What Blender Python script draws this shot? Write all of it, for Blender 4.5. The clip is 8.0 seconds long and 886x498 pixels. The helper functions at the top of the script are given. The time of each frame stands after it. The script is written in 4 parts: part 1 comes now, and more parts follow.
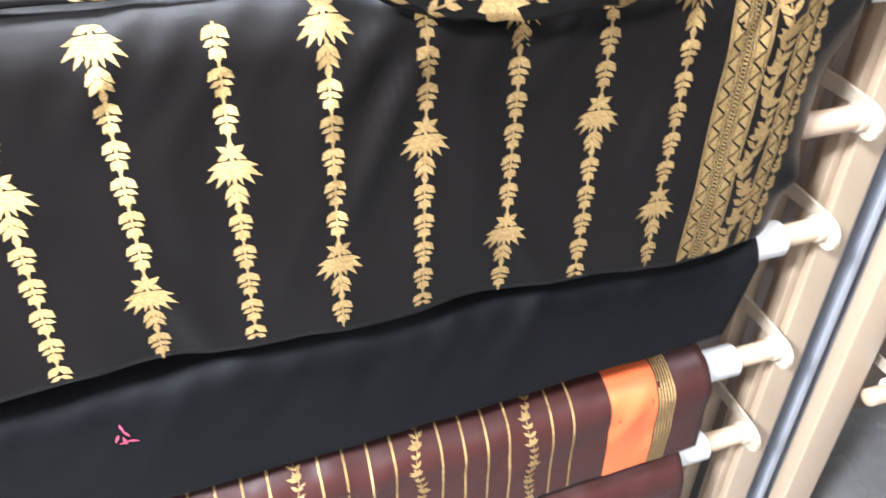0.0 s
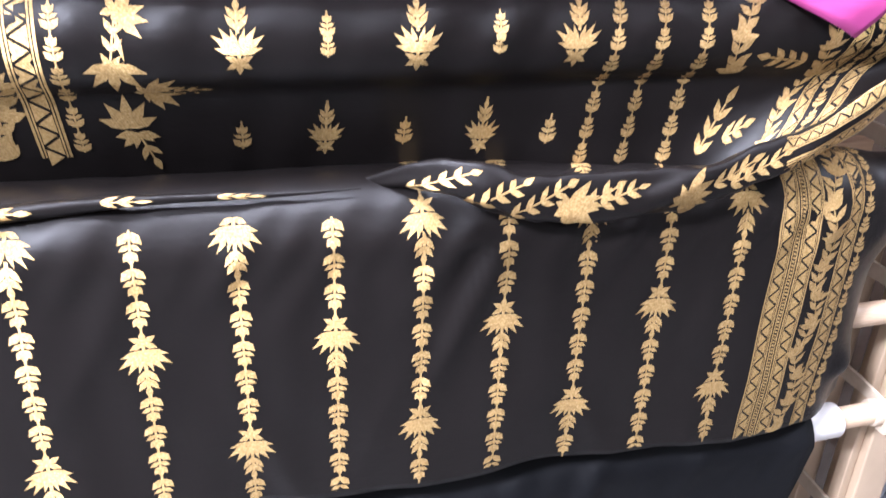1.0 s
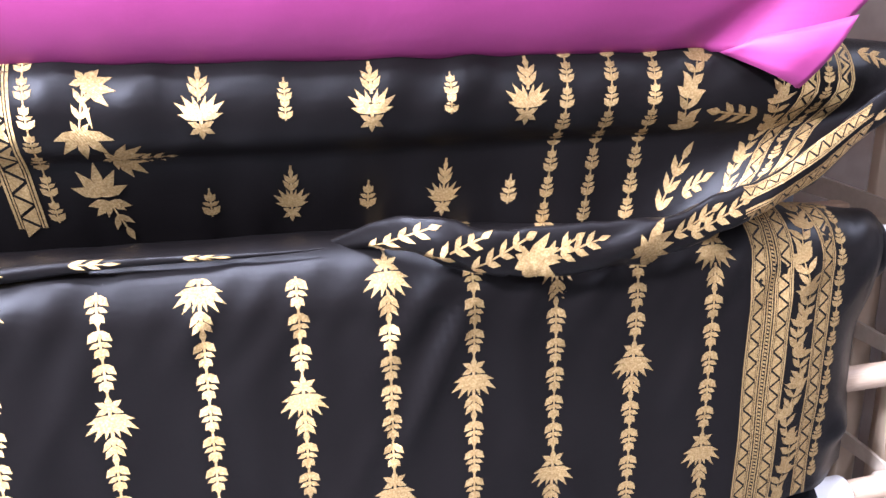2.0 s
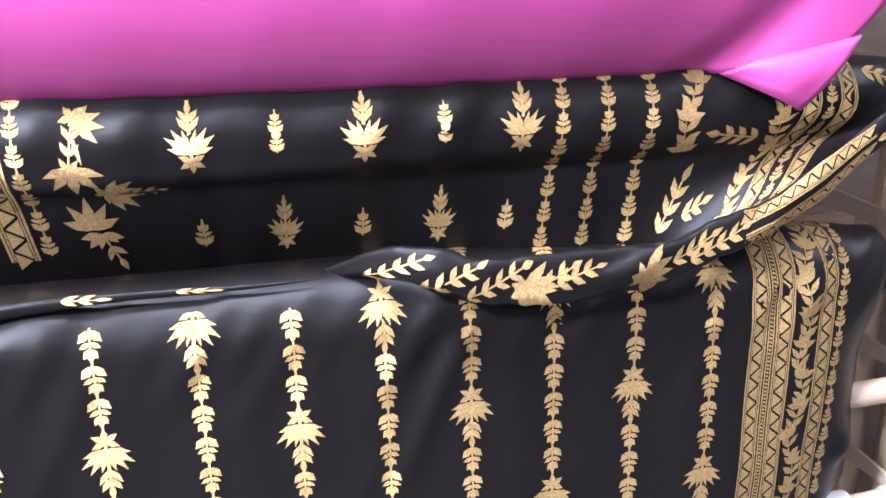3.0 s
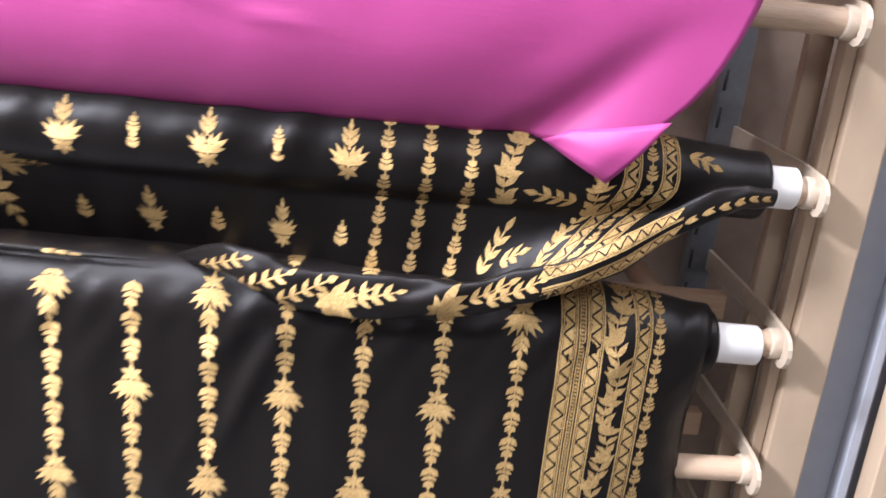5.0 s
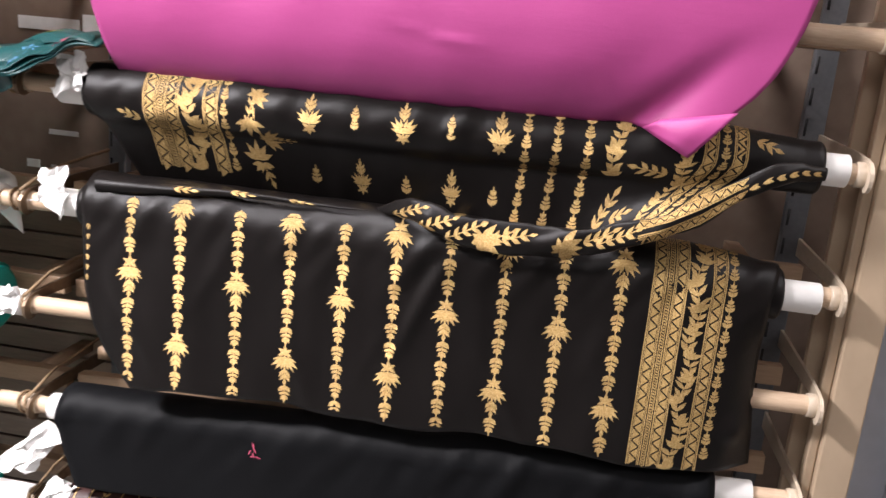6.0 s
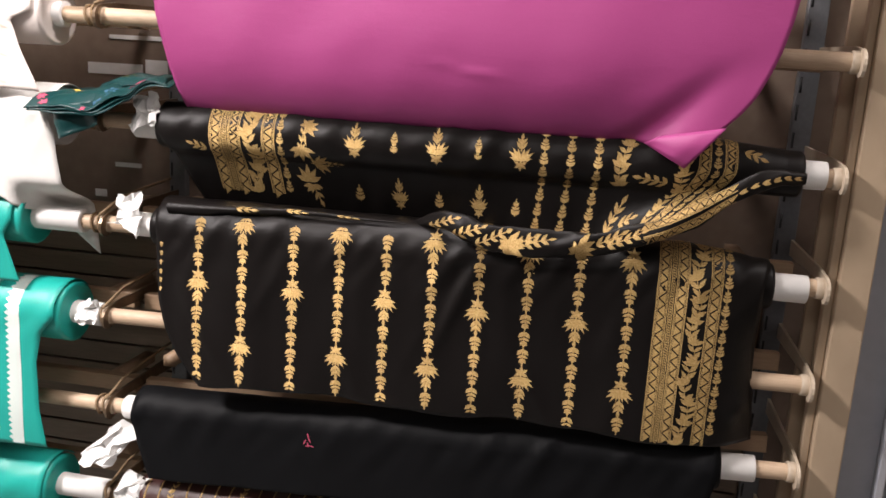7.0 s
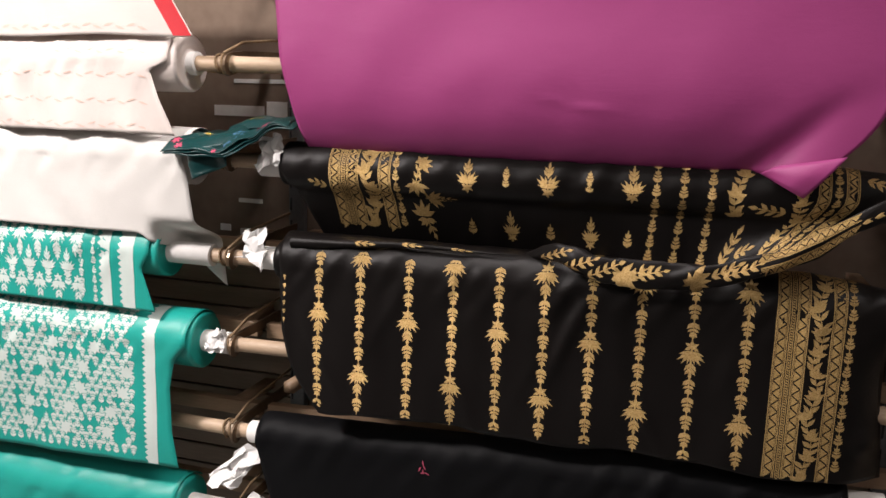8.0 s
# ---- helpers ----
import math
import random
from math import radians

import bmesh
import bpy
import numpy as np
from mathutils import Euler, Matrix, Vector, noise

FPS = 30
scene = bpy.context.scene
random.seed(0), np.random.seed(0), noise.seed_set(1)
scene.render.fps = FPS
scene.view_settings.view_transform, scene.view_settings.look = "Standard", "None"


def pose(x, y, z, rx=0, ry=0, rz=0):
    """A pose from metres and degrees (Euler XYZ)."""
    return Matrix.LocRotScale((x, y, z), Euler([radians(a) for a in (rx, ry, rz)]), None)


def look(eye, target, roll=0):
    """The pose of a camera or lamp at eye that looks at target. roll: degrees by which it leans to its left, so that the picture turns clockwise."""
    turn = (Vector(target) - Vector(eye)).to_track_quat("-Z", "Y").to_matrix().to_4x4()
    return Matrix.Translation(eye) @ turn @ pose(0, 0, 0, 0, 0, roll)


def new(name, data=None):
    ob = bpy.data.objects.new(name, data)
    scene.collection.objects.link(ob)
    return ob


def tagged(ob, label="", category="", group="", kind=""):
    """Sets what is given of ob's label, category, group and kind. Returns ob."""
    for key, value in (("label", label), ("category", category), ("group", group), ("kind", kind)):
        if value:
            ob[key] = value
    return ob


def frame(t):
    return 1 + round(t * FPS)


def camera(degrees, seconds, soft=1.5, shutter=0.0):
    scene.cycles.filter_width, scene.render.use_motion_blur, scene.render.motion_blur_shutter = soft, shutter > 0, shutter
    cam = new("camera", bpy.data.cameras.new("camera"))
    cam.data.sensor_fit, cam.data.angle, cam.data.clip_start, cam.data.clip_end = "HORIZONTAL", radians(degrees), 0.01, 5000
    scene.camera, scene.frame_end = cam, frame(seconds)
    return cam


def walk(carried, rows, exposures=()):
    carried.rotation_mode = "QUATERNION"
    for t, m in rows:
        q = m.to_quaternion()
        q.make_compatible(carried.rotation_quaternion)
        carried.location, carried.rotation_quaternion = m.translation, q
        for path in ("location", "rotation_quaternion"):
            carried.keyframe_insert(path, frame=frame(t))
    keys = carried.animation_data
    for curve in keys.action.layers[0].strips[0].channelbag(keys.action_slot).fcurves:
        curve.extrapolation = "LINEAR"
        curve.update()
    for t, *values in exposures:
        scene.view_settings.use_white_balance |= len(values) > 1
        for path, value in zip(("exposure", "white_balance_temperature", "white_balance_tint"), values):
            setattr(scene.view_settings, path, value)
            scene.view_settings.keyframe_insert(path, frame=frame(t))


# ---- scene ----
import itertools

cam = camera(57.0, 8.0, soft=1.5, shutter=0.36)
PATH = [
    (0, (-0.132, -0.62, 1.392), (0.43, 0.898, 0.216), 2.2),
    (0.5, (-0.152, -0.625, 1.41), (0.321, 0.998, 0.341), 2.2),
    (1, (-0.168, -0.677, 1.461), (0.294, 1.061, 0.586), 2.2),
    (1.5, (-0.131, -0.702, 1.436), (0.31, 1.11, 0.714), 0.7),
    (2, (-0.117, -0.724, 1.405), (0.297, 1.146, 0.826), -0.7),
    (3.5, (-0.061, -0.679, 1.459), (0.328, 1.178, 0.825), -1.5),
    (4, (0.07, -0.651, 1.463), (0.549, 1.197, 0.865), 0.3),
    (4.5, (0.134, -0.682, 1.486), (0.56, 1.18, 0.895), 4.9),
    (5, (0.177, -0.827, 1.482), (0.269, 1.083, 0.895), 5.8),
    (5.2, (0.203, -0.915, 1.457), (0.163, 1.003, 0.889), 5.8),
    (6.3, (0.231, -1.239, 1.436), (-0.109, 0.677, 0.974), 4.6),
    (6.5, (0.228, -1.286, 1.437), (-0.118, 0.629, 0.973), 4.1),
    (7, (0.24, -1.339, 1.438), (-0.119, 0.586, 1.029), 3.4),
    (7.5, (0.219, -1.354, 1.45), (-0.306, 0.537, 1.066), 2.0),
    (8, (0.221, -1.372, 1.458), (-0.373, 0.502, 1.095), 1.6),
]
EXPOSURES = [(0, 0.8, 5500, 10), (0.5, 0.55, 5600, 15), (1, 0.68, 5400, 19), (1.5, 0.66, 5250, 23), (2, 0.62, 5150, 23), (3.5, 0.38, 5250, 19), (4, 0.24, 5420, 17), (5.2, 0.02, 5750, 17), (6.3, -0.52, 6350, 17), (7, -0.98, 6550, 17), (7.5, -1.32, 6600, 17), (8, -1.5, 6600, 17)]
walk(cam, [(t, look(eye, target, roll)) for t, eye, target, roll in PATH], EXPOSURES)

# ---- light ----
world = bpy.data.worlds.new("shop")
scene.world = world
world.use_nodes = True
world.node_tree.nodes["Background"].inputs[0].default_value = (1.0, 0.95, 0.88, 1)
world.node_tree.nodes["Background"].inputs[1].default_value = 0.05


def area(name, at, aim, sx, sy, watts, colour):
    data = bpy.data.lights.new(name, "AREA")
    data.shape, data.size, data.size_y, data.energy, data.color = "RECTANGLE", sx, sy, watts, colour
    ob = new(name, data)
    ob.matrix_world = look(at, aim)
    return ob


WARM = (1.0, 0.965, 0.92)
# overhead lights, all out of view; the last is an added front fill
LAMPS = [(-1.65, -1.22, 0.45, 0.35, 272), (-0.20, -0.36, 0.6, 0.3, 58), (1.6, -0.45, 0.6, 0.4, 24), (0.0, -2.4, 0.6, 0.6, 24)]
for lx, ly, sx, sy, watts in LAMPS:
    area("panel_light", (lx, ly, 2.66), (lx, ly + 0.001, 0), sx, sy, watts, WARM)


# ---- materials ----
class Mat:
    """A node material with a few shorthands."""

    def __init__(self, name, rough=0.5, metal=0.0, spec=0.5):
        self.m = bpy.data.materials.new(name)
        self.m.use_nodes = True
        self.t = self.m.node_tree
        self.b = self.t.nodes["Principled BSDF"]
        self.b.inputs["Roughness"].default_value = rough
        self.b.inputs["Metallic"].default_value = metal
        self.b.inputs["Specular IOR Level"].default_value = spec
        self.co = self.t.nodes.new("ShaderNodeTexCoord").outputs["Object"]

    def n(self, kind, **values):
        node = self.t.nodes.new(kind)
        for k, v in values.items():
            node.inputs[k].default_value = v
        return node

    def link(self, a, b):
        self.t.links.new(a, b)

    def scaled(self, sx, sy, sz):
        node = self.n("ShaderNodeMapping", Scale=(sx, sy, sz))
        self.link(self.co, node.inputs["Vector"])
        return node.outputs[0]

    def noise(self, scale, detail=4.0, vec=None):
        node = self.n("ShaderNodeTexNoise", Scale=scale, Detail=detail)
        self.link(vec or self.co, node.inputs["Vector"])
        return node.outputs["Fac"]

    def wave(self, scale, axis, distort=0.0, vec=None):
        node = self.n("ShaderNodeTexWave", Scale=scale, Distortion=distort, Detail=1.0)
        node.bands_direction = axis
        self.link(vec or self.co, node.inputs["Vector"])
        return node.outputs["Fac"]

    def ramp(self, fac, *stops):
        node = self.n("ShaderNodeValToRGB")
        el = node.color_ramp.elements
        while len(el) < len(stops):
            el.new(0.5)
        for e, (p, c) in zip(el, stops):
            e.position, e.color = p, (*c, 1)
        self.link(fac, node.inputs[0])
        return node.outputs[0]

    def mix(self, fac, a, b, mode="MIX"):
        node = self.t.nodes.new("ShaderNodeMix")
        node.data_type, node.blend_type = "RGBA", mode
        for v, i in ((fac, 0), (a, 6), (b, 7)):
            if isinstance(v, (int, float)):
                node.inputs[i].default_value = v
            elif isinstance(v, tuple):
                node.inputs[i].default_value = (*v, 1)
            else:
                self.link(v, node.inputs[i])
        return node.outputs[2]

    def math(self, op, a, b=0.0):
        node = self.t.nodes.new("ShaderNodeMath")
        node.operation = op
        for v, i in ((a, 0), (b, 1)):
            if isinstance(v, (int, float)):
                node.inputs[i].default_value = v
            else:
                self.link(v, node.inputs[i])
        return node.outputs[0]

    def colour(self, out):
        if isinstance(out, tuple):
            self.b.inputs["Base Color"].default_value = (*out, 1)
        else:
            self.link(out, self.b.inputs["Base Color"])
        return self

    def rough(self, out):
        self.link(out, self.b.inputs["Roughness"])
        return self

    def bump(self, out, distance, strength=1.0):
        node = self.n("ShaderNodeBump", Distance=distance, Strength=strength)
        self.link(out, node.inputs["Height"])
        self.link(node.outputs[0], self.b.inputs["Normal"])
        return self


def cloth_material(name, dark, light, rough=0.5, sheen=0.0, spec=0.5, weave=2600.0, tint=None):
    m = Mat(name, rough, 0.0, spec)
    big = m.noise(5.0, 3.0)
    m.colour(m.mix(0.25, m.ramp(big, (0.3, dark), (0.7, light)), m.ramp(m.noise(420.0, 2.0), (0.3, dark), (0.7, light))))
    threads = m.math("ADD", m.wave(weave / 6.283, "X"), m.wave(weave / 6.283, "Z"))
    slub = m.noise(1.0, 4.0, m.scaled(30.0, 30.0, 260.0))
    soft = m.noise(22.0, 3.0)
    m.bump(m.math("ADD", m.math("MULTIPLY", threads, 0.05), m.math("ADD", m.math("MULTIPLY", slub, 0.25), m.math("MULTIPLY", soft, 1.6))), 0.0012, 0.5)
    if sheen:
        m.b.inputs["Sheen Weight"].default_value = sheen
        m.b.inputs["Sheen Roughness"].default_value = 0.4
        m.b.inputs["Sheen Tint"].default_value = (*(tint or light), 1)
    return m.m


BLACK = cloth_material("black satin", (0.0054, 0.0043, 0.0040), (0.0082, 0.0067, 0.0062), 0.39, 0.0, 0.165)
BLACK_PLAIN = cloth_material("black cotton", (0.0036, 0.0037, 0.0043), (0.0050, 0.0052, 0.0060), 0.55, 0.008, 0.11, tint=(0.4, 0.45, 0.5))
MAGENTA = cloth_material("magenta silk", (0.30, 0.040, 0.160), (0.335, 0.047, 0.182), 0.5, 0.06, 0.35, tint=(0.9, 0.4, 0.8))
BROWN = cloth_material("maroon silk", (0.034, 0.011, 0.009), (0.050, 0.016, 0.013), 0.42, 0.04, 0.3)
ORANGE = cloth_material("orange weave", (0.62, 0.11, 0.03), (0.72, 0.16, 0.05), 0.5)
CREAM = cloth_material("cream cotton", (0.64, 0.565, 0.52), (0.72, 0.645, 0.60), 0.75)
WHITE_CLOTH = cloth_material("white cotton", (0.66, 0.64, 0.605), (0.74, 0.72, 0.685), 0.8)
TEAL = cloth_material("teal silk", (0.0, 0.30, 0.25), (0.005, 0.38, 0.32), 0.42, 0.1)
RED = cloth_material("red silk", (0.55, 0.02, 0.03), (0.66, 0.03, 0.04), 0.5)
GREEN_DARK = cloth_material("bottle green silk", (0.0, 0.024, 0.027), (0.002, 0.042, 0.041), 0.38, 0.0, 0.35)
PALE = cloth_material("silver thread", (0.54, 0.63, 0.59), (0.66, 0.74, 0.70), 0.6)
ROSE = cloth_material("rose thread", (0.70, 0.49, 0.41), (0.74, 0.54, 0.46), 0.7)
YELLOW = cloth_material("yellow thread", (0.6, 0.42, 0.05), (0.7, 0.5, 0.1), 0.5)
BLUE = cloth_material("blue thread", (0.015, 0.075, 0.14), (0.03, 0.11, 0.19), 0.5)
PINK = cloth_material("pink thread", (0.40, 0.04, 0.09), (0.5, 0.08, 0.14), 0.6)


def gold_material():
    m = Mat("gold thread", 0.36, 0.9)
    fine = m.ramp(m.noise(520.0, 3.0), (0.30, (0.27, 0.16, 0.052)), (0.5, (0.48, 0.32, 0.128)), (0.70, (0.68, 0.50, 0.245)))
    m.colour(m.mix(m.math("MULTIPLY", m.noise(14.0), 0.6), fine, (0.55, 0.375, 0.155)))
    m.rough(m.ramp(m.noise(300.0), (0.3, (0.34,) * 3), (0.7, (0.58,) * 3)))
    stitches = m.math("MULTIPLY", m.wave(260.0, "DIAGONAL", 3.5), 0.4)
    threads = m.math("MULTIPLY", m.wave(330.0, "Z", 2.5), 0.45)
    m.bump(m.math("ADD", threads, m.math("ADD", stitches, m.math("MULTIPLY", m.noise(700.0), 0.5))), 0.0009, 0.8)
    return m.m


GOLD = gold_material()


def plain(name, dark, light, rough, scale=14.0, bump=0.0006, metal=0.0, stretch=(1, 1, 1)):
    m = Mat(name, rough, metal)
    v = m.scaled(*stretch)
    big, fine = m.noise(scale * 0.2, 4.0, v), m.noise(scale * 6, 5.0, v)
    m.colour(m.mix(0.45, m.ramp(big, (0.3, dark), (0.7, light)), m.ramp(fine, (0.35, dark), (0.65, light))))
    m.rough(m.ramp(m.noise(scale, 3.0, v), (0.3, (rough * 0.8,) * 3), (0.7, (min(1, rough * 1.25),) * 3)))
    if bump:
        m.bump(fine, bump, 0.5)
    return m.m


ROD = plain("raw wood rod", (0.42, 0.29, 0.19), (0.56, 0.42, 0.29), 0.55, 16, 0.0008, stretch=(0.6, 6, 6))
POST = plain("beige laminate", (0.445, 0.335, 0.228), (0.475, 0.360, 0.248), 0.42, 10, 0.0003, stretch=(1, 1, 0.6))
RAIL = plain("tan wood rail", (0.28, 0.18, 0.11), (0.40, 0.27, 0.17), 0.5, 12, 0.0006, stretch=(0.5, 5, 5))
CARD = plain("white card tube", (0.74, 0.72, 0.69), (0.84, 0.82, 0.79), 0.75, 12, 0.0006)
# tissue paper, and the pale reflections laid on the wall
PAPER_AND_GLARE = plain("white tissue paper", (0.72, 0.71, 0.69), (0.85, 0.84, 0.82), 0.7, 12, 0.0006)
TWINE = plain("brown twine", (0.16, 0.10, 0.05), (0.30, 0.2, 0.11), 0.8, 60, 0.001)
BRACKET = plain("cream metal bracket", (0.42, 0.34, 0.25), (0.52, 0.43, 0.33), 0.35, 20, 0.0002)
BRONZE = plain("bronze metal arm", (0.10, 0.065, 0.04), (0.20, 0.14, 0.09), 0.35, 20, 0.0003, 0.6)
CHANNEL = plain("grey steel channel", (0.13, 0.135, 0.145), (0.18, 0.185, 0.195), 0.4, 20, 0.0003, 0.4)
SLOT = plain("dark slot", (0.02, 0.02, 0.02), (0.035, 0.035, 0.035), 0.8, 20, 0)
GREY = plain("blue grey panel", (0.34, 0.36, 0.40), (0.40, 0.42, 0.47), 0.45, 6, 0.0003)
TAUPE = plain("taupe laminate", (0.18, 0.13, 0.10), (0.235, 0.175, 0.135), 0.16, 6, 0.0003)
SLAT = plain("brown slat", (0.20, 0.15, 0.105), (0.29, 0.22, 0.16), 0.4, 10, 0.0006, stretch=(0.4, 4, 4))
DARK = plain("dark unseen wall", (0.05, 0.045, 0.045), (0.10, 0.09, 0.085), 0.6, 3, 0.0006)
PLASTER = plain("white paint", (0.74, 0.72, 0.69), (0.80, 0.78, 0.75), 0.8, 6, 0.0006)
TILE = plain("grey floor tile", (0.14, 0.135, 0.13), (0.19, 0.185, 0.18), 0.25, 5, 0.0002)
STEEL = plain("white lamp frame", (0.7, 0.7, 0.7), (0.8, 0.8, 0.8), 0.4, 10, 0)
GLOW = bpy.data.materials.new("lamp diffuser")
GLOW.use_nodes = True
GLOW.node_tree.nodes["Principled BSDF"].inputs["Emission Color"].default_value = (1.0, 0.94, 0.86, 1)
GLOW.node_tree.nodes["Principled BSDF"].inputs["Emission Strength"].default_value = 3.0


# ---- building helpers ----
def part(name, bm, material, parent=None, label="", smooth=True):
    """One mesh object from a bmesh, under a thing or a part."""
    me = bpy.data.meshes.new(name)
    bm.normal_update()
    if smooth:
        for f in bm.faces:
            f.smooth = True
    bm.to_mesh(me)
    bm.free()
    me.materials.append(material)
    ob = new(name, me)
    if parent:
        ob.parent = parent
        ob.matrix_parent_inverse = parent.matrix_basis.inverted()
    if label:
        tagged(ob, label)
    return ob


def thing(name, label, category, group="", at=(0, 0, 0)):
    ob = new(name)
    ob.location = at
    ob.empty_display_size = 0.05
    return tagged(ob, label, category, group)


def box(bm, x0, x1, y0, y1, z0, z1, bevel=0.0):
    r = bmesh.ops.create_cube(bm, size=1, matrix=Matrix.LocRotScale(((x0 + x1) / 2, (y0 + y1) / 2, (z0 + z1) / 2), None, (x1 - x0, y1 - y0, z1 - z0)))
    if bevel:
        edges = {e for v in r["verts"] for e in v.link_edges}
        bmesh.ops.bevel(bm, geom=list(edges), offset=bevel, segments=2, affect="EDGES", profile=0.7)
    return bm


def boxed(*dims, bevel=0.0):
    return box(bmesh.new(), *dims, bevel=bevel)


def rings(bm, sections, closed_ends=True):
    """Skin a list of rings (lists of points)."""
    rows = [[bm.verts.new(p) for p in ring] for ring in sections]
    k = len(rows[0])
    for a, b in zip(rows, rows[1:]):
        for i in range(k):
            bm.faces.new((a[i], a[(i + 1) % k], b[(i + 1) % k], b[i]))
    if closed_ends:
        bm.faces.new(rows[0][::-1])
        bm.faces.new(rows[-1])
    bmesh.ops.recalc_face_normals(bm, faces=bm.faces)
    return bm


def lathe_x(profile, y, z, k=32, wob=0.0, seed=0.0):
    """A solid of revolution round a line along x: profile of (x, radius)."""
    out = []
    for x, r in profile:
        ring = []
        for i in range(k):
            a = 2 * math.pi * i / k
            rr = r * (1 + wob * noise.noise((math.cos(a) * 1.5 + seed, math.sin(a) * 1.5, x * 5)))
            ring.append((x, y + rr * math.cos(a), z + rr * math.sin(a)))
        out.append(ring)
    return rings(bmesh.new(), out)


def pipe(points, radii, k=8):
    """A round bar through points, with a radius at each."""
    pts = [Vector(p) for p in points]
    out = []
    for i, p in enumerate(pts):
        d = (pts[min(i + 1, len(pts) - 1)] - pts[max(i - 1, 0)]).normalized()
        side = d.cross(Vector((0.13, 0.2, 1))).normalized()
        up = side.cross(d)
        r = radii[i] if isinstance(radii, (list, tuple)) else radii
        out.append([p + (side * math.cos(2 * math.pi * j / k) + up * math.sin(2 * math.pi * j / k)) * r for j in range(k)])
    return rings(bmesh.new(), out)


def lerp(a, b, t):
    return a + (b - a) * t


def steps(x, table):
    """Piecewise straight line through a table of (x, value)."""
    if x <= table[0][0]:
        return table[0][1]
    for (x0, v0), (x1, v1) in zip(table, table[1:]):
        if x <= x1:
            return lerp(v0, v1, (x - x0) / (x1 - x0))
    return table[-1][1]


def ease(x, a, b):
    t = min(1, max(0, (x - a) / (b - a)))
    return t * t * (3 - 2 * t)


def sheet(S, us, vs, edge=None):
    """A grid over the surface S(u, v); edge(v) gives the u-range at v that the us (0 to 1) span."""
    bm = bmesh.new()
    rows = []
    for v in vs:
        lo, hi = edge(v) if edge else (0, 1)
        rows.append([bm.verts.new(S(lerp(lo, hi, u), v)) for u in us])
    for a, b in zip(rows, rows[1:]):
        for i in range(len(us) - 1):
            bm.faces.new((a[i], a[i + 1], b[i + 1], b[i]))
    return bm


def span(a, b, n):
    return [a + (b - a) * i / (n - 1) for i in range(n)]


def thick(ob, t=0.0012):
    mod = ob.modifiers.new("thickness", "SOLIDIFY")
    mod.thickness, mod.offset = t, 0
    return ob


def on_surface(S, lift):
    """Maps (u, v) to a point lifted off the surface S."""
    e = 0.0015

    def put(u, v):
        p = Vector(S(u, v))
        n = (Vector(S(u + e, v)) - p).cross(Vector(S(u, v + e)) - p)
        n = n.normalized() if n.length > 1e-12 else Vector((0, -1, 0))
        if n.y > 0.35 or (abs(n.y) <= 0.35 and n.z < 0):
            n = -n
        return p + n * lift

    return put


# ---- woven motifs, drawn flat (u across, v along the cloth) ----
def leaf(out, u, v, angle, length, width, belly=0.45):
    """A leaf from its foot at (u, v); angle 0 points along +v."""
    c, s = math.cos(angle), math.sin(angle)
    rows = []
    for t, w in ((0.0, 0.12), (0.2, 0.7), (belly, 1.0), (0.72, 0.62), (1.0, 0.03)):
        a, b = t * length, w * width / 2
        rows.append([(u + a * s + k * c, v + a * c - k * s) for k in (-b, 0, b)])
    out.append(rows)


def stem(out, points, width):
    """A thin stem through points, whose middle line the leaves grow from."""
    (u0, v0), (u1, v1) = points[0], points[-1]
    d = math.hypot(u1 - u0, v1 - v0) or 1.0
    du, dv = (v1 - v0) / d * width / 2, -(u1 - u0) / d * width / 2
    out.append([[(u - du, v - dv), (u, v), (u + du, v + dv)] for u, v in points])


def bead(out, u, v, way, h):
    """A bead of a stripe: two broad petals, two thin wings and a cap on a stem; way +1 grows towards +v."""
    a0 = 0.0 if way > 0 else math.pi
    at = [v + way * k * h for k in (-0.56, -0.48, -0.12, 0.06, 0.56)]
    stem(out, [(u, w) for w in at], 0.07 * h)
    for side in (-1, 1):
        leaf(out, u, at[1], a0 + side * 0.78, h * 0.48, h * 0.27, 0.58)
        leaf(out, u, at[2], a0 + side * 1.10, h * 0.34, h * 0.17, 0.5)
        leaf(out, u, at[3], a0 + side * 0.62, h * 0.34, h * 0.22, 0.45)
    leaf(out, u, at[3], a0, h * 0.40, h * 0.24, 0.4)


def palmette(out, u, v, way, size):
    """The large leaf fan with a star flower at its foot and a sprig at its head; size is its length."""
    a0 = 0.0 if way > 0 else math.pi
    h = size
    at = [v + way * k * h for k in (-0.31, -0.20, 0.10, 0.23, 0.34, 0.56)]
    stem(out, [(u, w) for w in at], 0.045 * h)
    for k in range(5):
        leaf(out, u, at[0], a0 + math.pi + (k - 2) * 1.02, h * 0.19, h * 0.088, 0.55)
    for side in (-1, 1):
        for ang, ln, w in ((1.30, 0.31, 0.088), (0.94, 0.41, 0.098), (0.60, 0.41, 0.092), (0.27, 0.34, 0.080)):
            leaf(out, u, at[1], a0 + side * ang, h * ln, h * w, 0.58)
        for k, ln in ((2, 0.25), (3, 0.22)):
            leaf(out, u, at[k], a0 + side * 0.62, h * ln, h * 0.088, 0.55)
    leaf(out, u, at[4], a0, h * 0.20, h * 0.09, 0.5)


